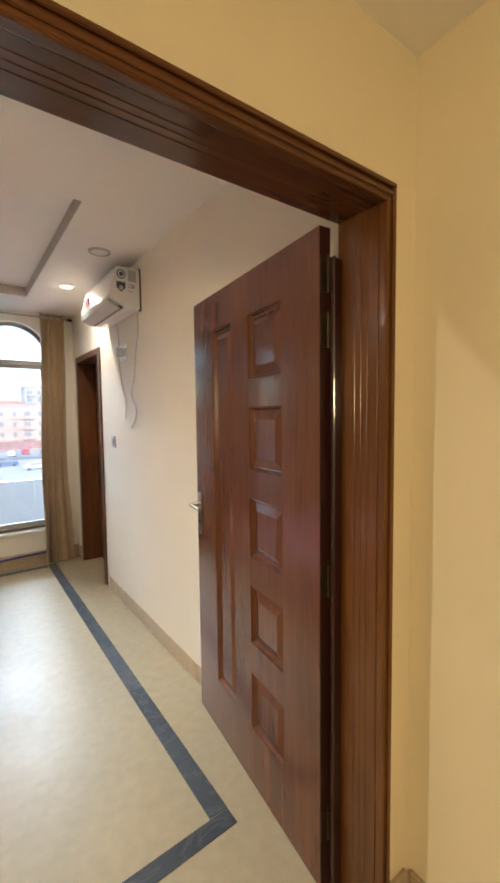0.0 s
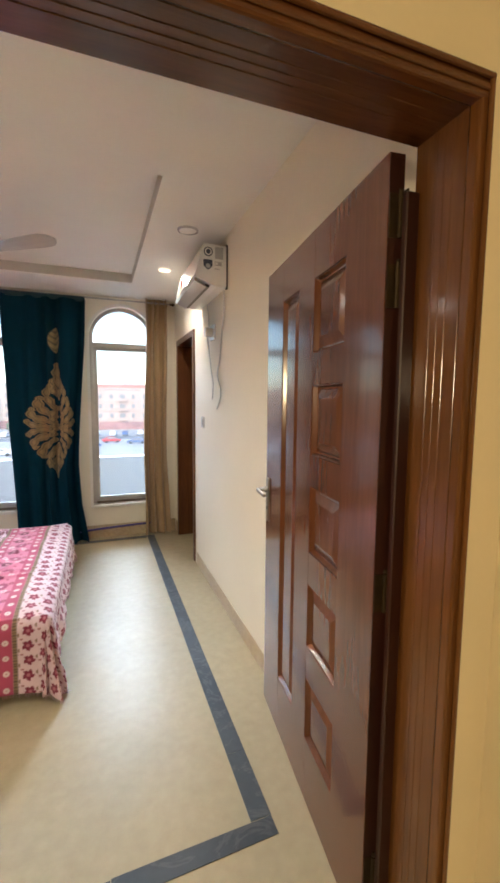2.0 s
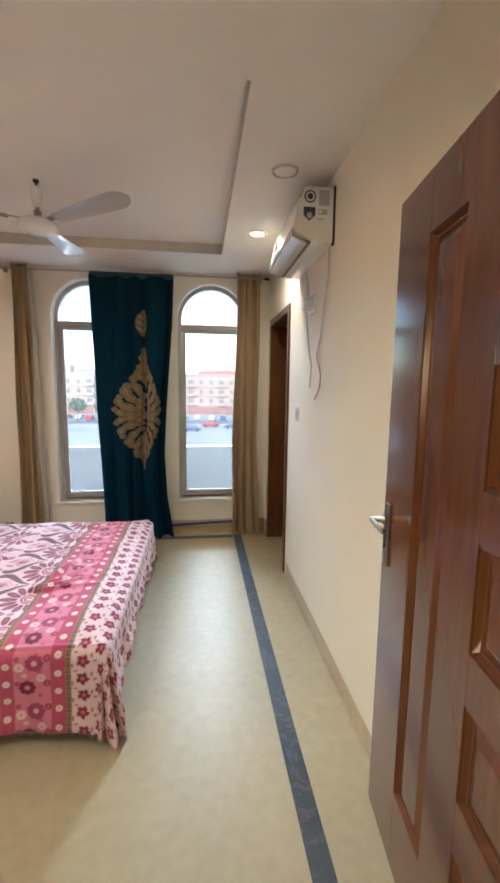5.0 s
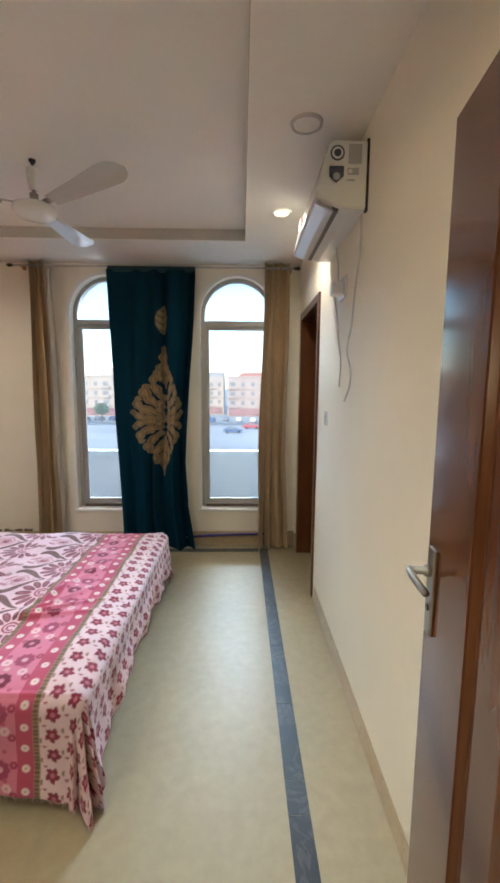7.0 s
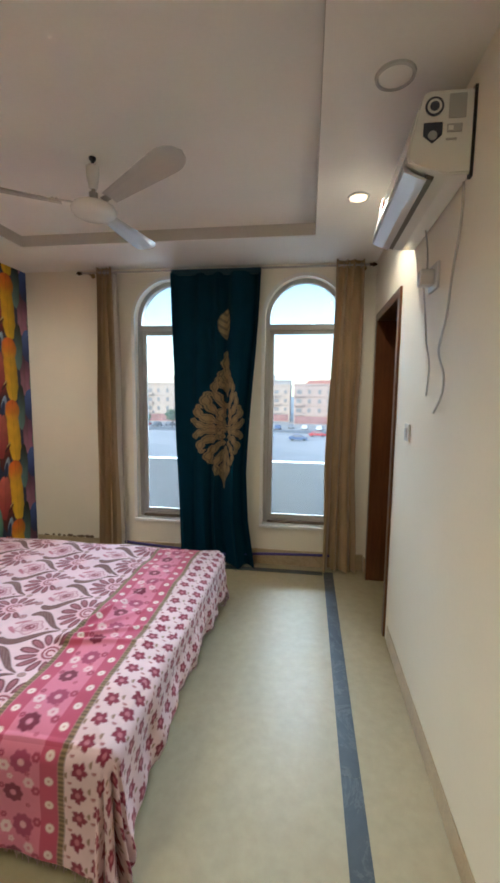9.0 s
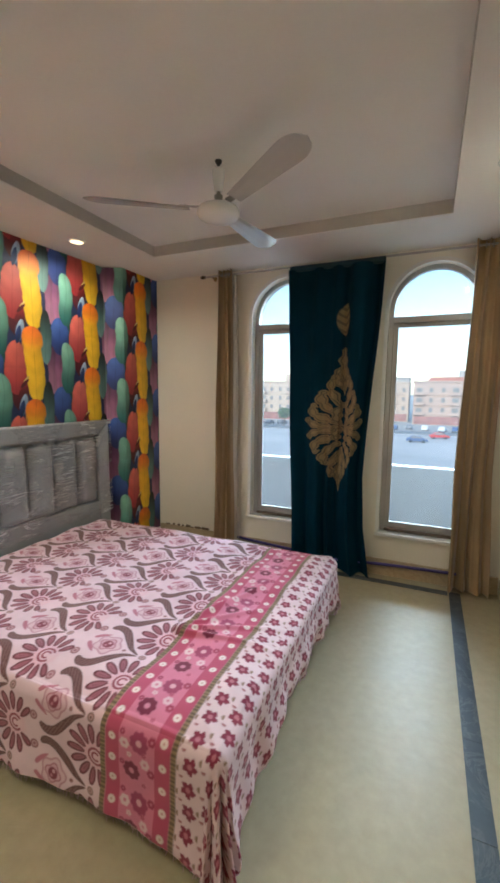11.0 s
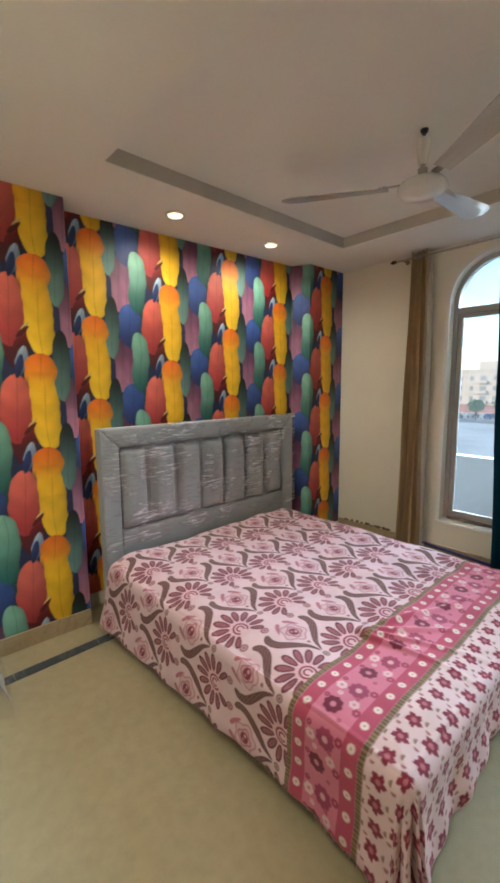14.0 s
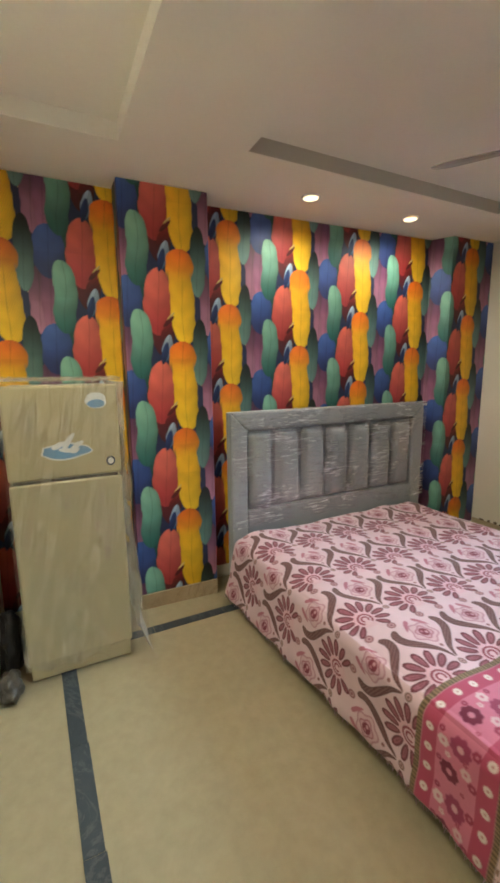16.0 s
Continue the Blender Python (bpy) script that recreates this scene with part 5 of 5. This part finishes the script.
member("sticker", prism(bmesh.new(), blot(1.765, 1.10, 0.014, 0.016, 0.0, seed=7), FF + 0.0012, FF + 0.002, "x"), M_LABELW, fdoor)
# loose plastic round it
nu, nv = 90, 80
uu, vv = np.meshgrid(np.linspace(0, 1, nu), np.linspace(0, 1, nv), indexing="ij")
wr = 0.007 * np.sin(uu * 21 + vv * 9 + 3 * np.sin(vv * 5)) + 0.006 * np.sin(vv * 17 + 9 * uu) + 0.003 * np.sin(uu * 47 - vv * 31)
yb = FA - 0.01 + (FB - FA + 0.03 + 0.05 * (1 - vv) ** 2) * uu
zl_ = 0.115 - 0.10 * np.clip((uu - 0.60) / 0.15, 0, 1) + 0.012 * np.sin(uu * 25)
put_under(sheet("plastic_sheet", np.stack([FF + 0.016 + wr + (0.03 + 0.06 * uu) * (1 - vv) ** 3, yb + 0.10 * np.clip(uu - 0.6, 0, 1) * (1 - vv) ** 4, zl_ + (FH + 0.02 - zl_) * vv], -1), M_FILM2, label="thin crinkled plastic wrapping"), fr)
xs = FBK + (FF - FBK + 0.02) * uu
put_under(sheet("plastic_sheet", np.stack([xs, FB + 0.018 + wr * 1.2 + 0.02 * (1 - vv) + 0.05 * (1 - vv) ** 5, 0.012 + (FH) * vv], -1), M_SKIRTFILM, label="thin crinkled plastic wrapping"), fr)
put_under(sheet("plastic_sheet", np.stack([FBK + (FF - FBK + 0.03) * uu, FA - 0.01 + (FB - FA + 0.03) * vv, FH + 0.018 + np.abs(wr) * 1.6], -1), M_FILM2, label="thin crinkled plastic wrapping"), fr)


def crumple(name, label, category, centre, size, mat, seed):
    bm = bmesh.new()
    bmesh.ops.create_icosphere(bm, subdivisions=4, radius=1)
    for v in bm.verts:
        d = 1 + 0.35 * noise.noise(v.co * 1.7 + Vector((seed, 0, 0))) + 0.18 * noise.noise(v.co * 4.5 + Vector((0, seed, 0)))
        v.co = Vector((v.co.x * size[0] * d, v.co.y * size[1] * d, max(-size[2] * 0.9, v.co.z * size[2] * d)))
    low = min(v.co.z for v in bm.verts)
    for v in bm.verts:
        v.co += Vector((centre[0], centre[1], -low + 0.001))
    ob = part(name, bm, mat, None, label, True)
    return tagged(ob, label, category)


crumple("plastic_bag", "crumpled black plastic bag on the floor beside the refrigerator", "bag", (-1.40, 1.235, 0), (0.10, 0.055, 0.17), M_BAG, 3)
M_CRUMP = plain("grey crumpled packing film", (0.11, 0.095, 0.075), 0.35, vary=0.25, relief=0.6, dist=0.01, fine=22)
crumple("packing_film", "crumpled grey packing film lying on the floor", "packing film", (-1.20, 1.235, 0), (0.085, 0.055, 0.06), M_CRUMP, 6)

# ---- loose cable along the window skirting ----
pc = thing("cable", "violet cable lying along the window skirting", "cable", (0.3, YN - 0.03, 0.13))
pts = [(-0.62, YN - 0.035, 0.135), (-0.45, YN - 0.04, 0.125), (0.0, YN - 0.045, 0.10), (0.35, YN - 0.05, 0.085), (0.7, YN - 0.04, 0.105), (1.0, YN - 0.04, 0.118), (1.3, YN - 0.035, 0.125)]
member("lead", tube(bmesh.new(), spline(pts, 8), 0.012), M_PURPLE, pc)
M_DIRT = plain("brown debris", (0.20, 0.15, 0.10), 0.9, vary=0.3)
rng = random.Random(9)
for k in range(9):
    x = -1.45 + 0.06 * k + rng.random() * 0.03
    o = crumple("rubble", "small brown bits of rubble on the skirting", "rubble", (x, YN - 0.012, 0), (0.012 + 0.030 * rng.random(), 0.007, 0.005 + 0.012 * rng.random()), M_DIRT, 20 + k)
    o.location.z = 0.139

# ---- balcony and the town outside ----
# floor out of view, kept dark so less light reaches the parapet
structure("balcony_floor", boxed((-4.5, YN + 0.2, -0.3), (5.5, 6.42, -0.05)), M_BALC, "unseen balcony floor, kept dark to limit bounce")
structure("parapet", boxed((-4.5, 6.30, -0.05), (5.5, 6.42, 0.73), 0.01), M_PARAPET, "pale rendered balcony parapet")
GZ = -8.6
bm = bmesh.new()
bmesh.ops.create_grid(bm, x_segments=4, y_segments=4, size=2500, matrix=Matrix.Translation((0, 1500, GZ)))
structure("ground", bm, M_EARTH, "dusty open ground, paled for distant haze")
structure("road", boxed((-160, 62, GZ), (160, 112, GZ + 0.05)), M_ROAD, "wide asphalt road, paled for distant haze")
structure("pavement", boxed((-160, 112, GZ), (160, 120, GZ + 0.18)), M_PARAPET, "pale paved footway")
M_PINK = plain("pale pink facade render", (0.43, 0.31, 0.25), 0.85, vary=0.08, scale=0.1, fine=2)
M_CREAM = plain("cream facade render", (0.46, 0.36, 0.285), 0.85, vary=0.08, scale=0.1, fine=2)
M_GREYB = plain("grey facade render", (0.37, 0.34, 0.32), 0.85, vary=0.08, scale=0.1, fine=2)
M_PANE = plain("dark window pane", (0.20, 0.185, 0.18), 0.4, vary=0.1)
M_TILE = plain("red roof tile", (0.40, 0.15, 0.10), 0.8, vary=0.15, scale=0.5, fine=3)
M_SHOP = plain("shop front", (0.30, 0.13, 0.11), 0.6, vary=0.3, scale=0.4, fine=2)
M_LEAF = plain("dusty green leaves", (0.07, 0.12, 0.04), 0.8, vary=0.3, scale=2, fine=8)
M_BARK = plain("brown bark", (0.12, 0.08, 0.05), 0.9)


def apartment(x0, x1, y, storeys, mat, seed, gable=False):
    rng = random.Random(seed)
    h = storeys * 3.3 + 0.8
    c = thing("apartment_building", "%s apartment building far across the road" % {"pale pink facade render": "pale pink", "cream facade render": "cream", "grey facade render": "grey"}[mat.name], "building", (x0, y, GZ), group="far apartment buildings")
    member("wall", boxed((x0, y, GZ), (x1, y + 14, GZ + h)), mat, c)
    bm = bmesh.new()
    box(bm, (x0 - 0.3, y - 0.4, GZ + h), (x1 + 0.3, y + 14.3, GZ + h + 0.5))
    for k in range(1, storeys):
        box(bm, (x0 - 0.1, y - 0.25, GZ + k * 3.3 - 0.12), (x1 + 0.1, y + 0.01, GZ + k * 3.3 + 0.12))
    member("cornice", bm, mat, c)
    if gable:
        member("roof", prism(bmesh.new(), [(x0 + 4, GZ + h + 0.5), (x1 - 6, GZ + h + 0.5), (x1 - 7, GZ + h + 1.7), (x0 + 5, GZ + h + 1.7)], y + 0.2, y + 6, "y"), M_TILE, c, "red tiled roof")
    else:
        member("stair_tower", boxed((x0 + (x1 - x0) * 0.4, y + 3, GZ + h + 0.5), (x0 + (x1 - x0) * 0.65, y + 8, GZ + h + 3.2)), mat, c)
    member("shop_front", boxed((x0 + 0.5, y - 0.15, GZ + 0.2), (x1 - 0.5, y - 0.01, GZ + 2.8)), M_SHOP, c, "dark shop fronts")
    n = max(2, int((x1 - x0) / 3.4))
    for s in range(1, storeys):
        for k in range(n):
            x = x0 + (k + 0.5) * (x1 - x0) / n
            w = 0.55 if k % 3 else 0.95
            z = GZ + s * 3.3 + 0.9
            member("window", boxed((x - w, y - 0.12, z), (x + w, y - 0.02, z + 1.5)), M_PANE, c)
            if k % 3 == 0:
                member("balcony", boxed((x - 1.5, y - 1.2, z - 0.9), (x + 1.5, y - 0.26, z)), mat, c)
    return c


apartment(-4, 25, 150, 4, M_PINK, 1, True)
apartment(26, 46, 152, 5, M_CREAM, 2)
apartment(-34, -6, 162, 4, M_CREAM, 3)
apartment(-60, -35.5, 150, 4, M_CREAM, 4)
apartment(-95, -61, 150, 4, M_PINK, 5)
apartment(-30, -8, 205, 5, M_GREYB, 8)
apartment(-58, -38, 210, 5, M_GREYB, 9)
apartment(26, 52, 205, 7, M_GREYB, 10)
apartment(6, 22, 200, 5, M_GREYB, 6)
apartment(48, 75, 150, 5, M_CREAM, 7)


def car(x, y, turn, mat, label):
    c = thing("car", label, "car", (0, 0, 0), group="parked cars")
    bm = bmesh.new()
    prism(bm, [(-2.1, 0.35), (2.1, 0.35), (2.15, 0.75), (1.2, 0.88), (0.7, 1.40), (-1.0, 1.42), (-1.6, 0.95), (-2.12, 0.85)], -0.8, 0.8, "y")
    bmesh.ops.dissolve_limit(bm, angle_limit=0.01, verts=bm.verts, edges=bm.edges)
    bmesh.ops.bevel(bm, geom=list(bm.edges), offset=0.07, segments=2, affect="EDGES")
    part("body", bm, mat, c)
    part("side_glass", prism(bmesh.new(), [(1.0, 0.92), (0.62, 1.33), (-0.95, 1.35), (-1.35, 0.97)], -0.81, 0.81, "y"), M_PANE, c)
    for wx in (-1.3, 1.3):
        for wy in (-0.8, 0.62):
            part("wheel", turned(bmesh.new(), [(0.31, 0), (0.33, 0.04), (0.33, 0.14), (0.31, 0.18)], (wx, wy, 0.33), 16, Matrix.Rotation(radians(-90), 4, "X")), M_BLACK, c)
    c.matrix_world = pose(x, y, GZ + 0.05, 0, 0, turn)
    return c


M_CARR = plain("red car paint", (0.5, 0.03, 0.03), 0.3, vary=0.03)
M_CARB = plain("blue car paint", (0.06, 0.10, 0.22), 0.3, vary=0.03)
M_CARW = plain("white car paint", (0.7, 0.7, 0.72), 0.3, vary=0.03)
for x, y, turn, mt, lb in ((3.5, 104, 10, M_CARR, "small red car on the far road"), (-1.0, 94, 5, M_CARB, "dark blue car on the far road"), (-9, 98, 170, M_CARW, "white car on the far road"),
                           (9, 100, 175, M_CARB, "dark blue car on the far road"), (-16, 84, 0, M_CARW, "white car on the far road"), (13, 90, 3, M_CARW, "white car on the far road"),
                           (-45, 96, 0, M_CARW, "white car on the far road"), (-52, 104, 178, M_CARR, "small red car on the far road"), (-13, 107, 178, M_CARR, "small red car on the far road")):
    car(x, y, turn, mt, lb)
rng = random.Random(12)
M_CARG = plain("grey car paint", (0.22, 0.22, 0.23), 0.3, vary=0.03)
for k in range(22):                  # parked along the far kerb
    mt, lb = rng.choice(((M_CARW, "white car parked along the far kerb"), (M_CARG, "grey car parked along the far kerb"), (M_CARB, "dark blue car parked along the far kerb"), (M_CARR, "small red car parked along the far kerb")))
    car(-58 + 3.9 * k + rng.uniform(-0.5, 0.5), 122 + 8 * rng.random(), 90 + rng.uniform(-12, 12), mt, lb)


def street_tree(x, y, h, seed):
    rng = random.Random(seed)
    t = thing("tree", "small dusty green street tree far across the road", "tree", (x, y, GZ), group="far street trees")
    bm = tube(bmesh.new(), [(x, y, GZ), (x + 0.1, y, GZ + h * 0.35), (x, y, GZ + h * 0.6)], 0.14, 7)
    for k in range(4):
        a = k * 1.6 + rng.random()
        tube(bm, [(x, y, GZ + h * 0.4), (x + math.cos(a) * h * 0.22, y + math.sin(a) * h * 0.22, GZ + h * 0.7)], 0.06, 5)
    member("trunk", bm, M_BARK, t)
    bm = bmesh.new()
    for k in range(260):
        a, b, r = rng.random() * 6.28, rng.random() * 2 - 1, h * (0.16 + 0.16 * rng.random())
        c = Vector((x + math.cos(a) * r * (1 - b * b) ** 0.5 * 1.2, y + math.sin(a) * r, GZ + h * 0.72 + b * r))
        s = 0.28 + 0.25 * rng.random()
        m = Matrix.Translation(c) @ Euler((rng.random() * 6, rng.random() * 6, 0)).to_matrix().to_4x4()
        vs = [bm.verts.new(m @ Vector(v)) for v in ((-s, 0, 0), (0, -s * 0.5, 0.08), (s, 0, 0), (0, s * 0.5, 0.08))]
        bm.faces.new(vs)
    member("crown", bm, M_LEAF, t)


for k, (x, y) in enumerate(((-47, 118), (-40, 122), (-52, 125), (-20, 121), (-27, 123), (-33, 120))):
    street_tree(x, y, 4.5 + (k % 3), k)

# ---- border of the floor, piece by piece ----
def strip(x0, x1, y0, y1, along):
    """A run of dark marble pieces laid into the floor, with hairline joints."""
    a, b = (y0, y1) if along == "y" else (x0, x1)
    rng = random.Random(round(a * 100) + 7)
    at = a
    while at < b - 0.01:
        n = min(b, at + rng.choice((0.30, 0.45, 0.60, 0.52)))
        if b - n < 0.12:
            n = b
        lo, hi = ((x0, at + 0.0012, 0.0), (x1, n - 0.0012, 0.0022)) if along == "y" else ((at + 0.0012, y0, 0.0), (n - 0.0012, y1, 0.0022))
        part("border_tile", boxed(lo, hi), M_SLATE, floor)
        at = n


strip(1.218, 1.297, 1.606, 4.955, "y")
strip(-1.43, -1.362, 1.45, 4.955, "y")
at, rng = -1.36, random.Random(5)
while at < 1.296:                    # this run lies a little out of square
    n = min(1.297, at + rng.choice((0.30, 0.45, 0.60)))
    ya, yb = 1.472 + 0.0325 * (at + 0.7), 1.472 + 0.0325 * (n + 0.7)
    part("border_tile", prism(bmesh.new(), [(at + 0.0012, ya), (n - 0.0012, yb), (n - 0.0012, yb + 0.068), (at + 0.0012, ya + 0.072)], 0.0, 0.0022), M_SLATE, floor)
    at = n
strip(-1.36, 1.210, 4.885, 4.955, "x")
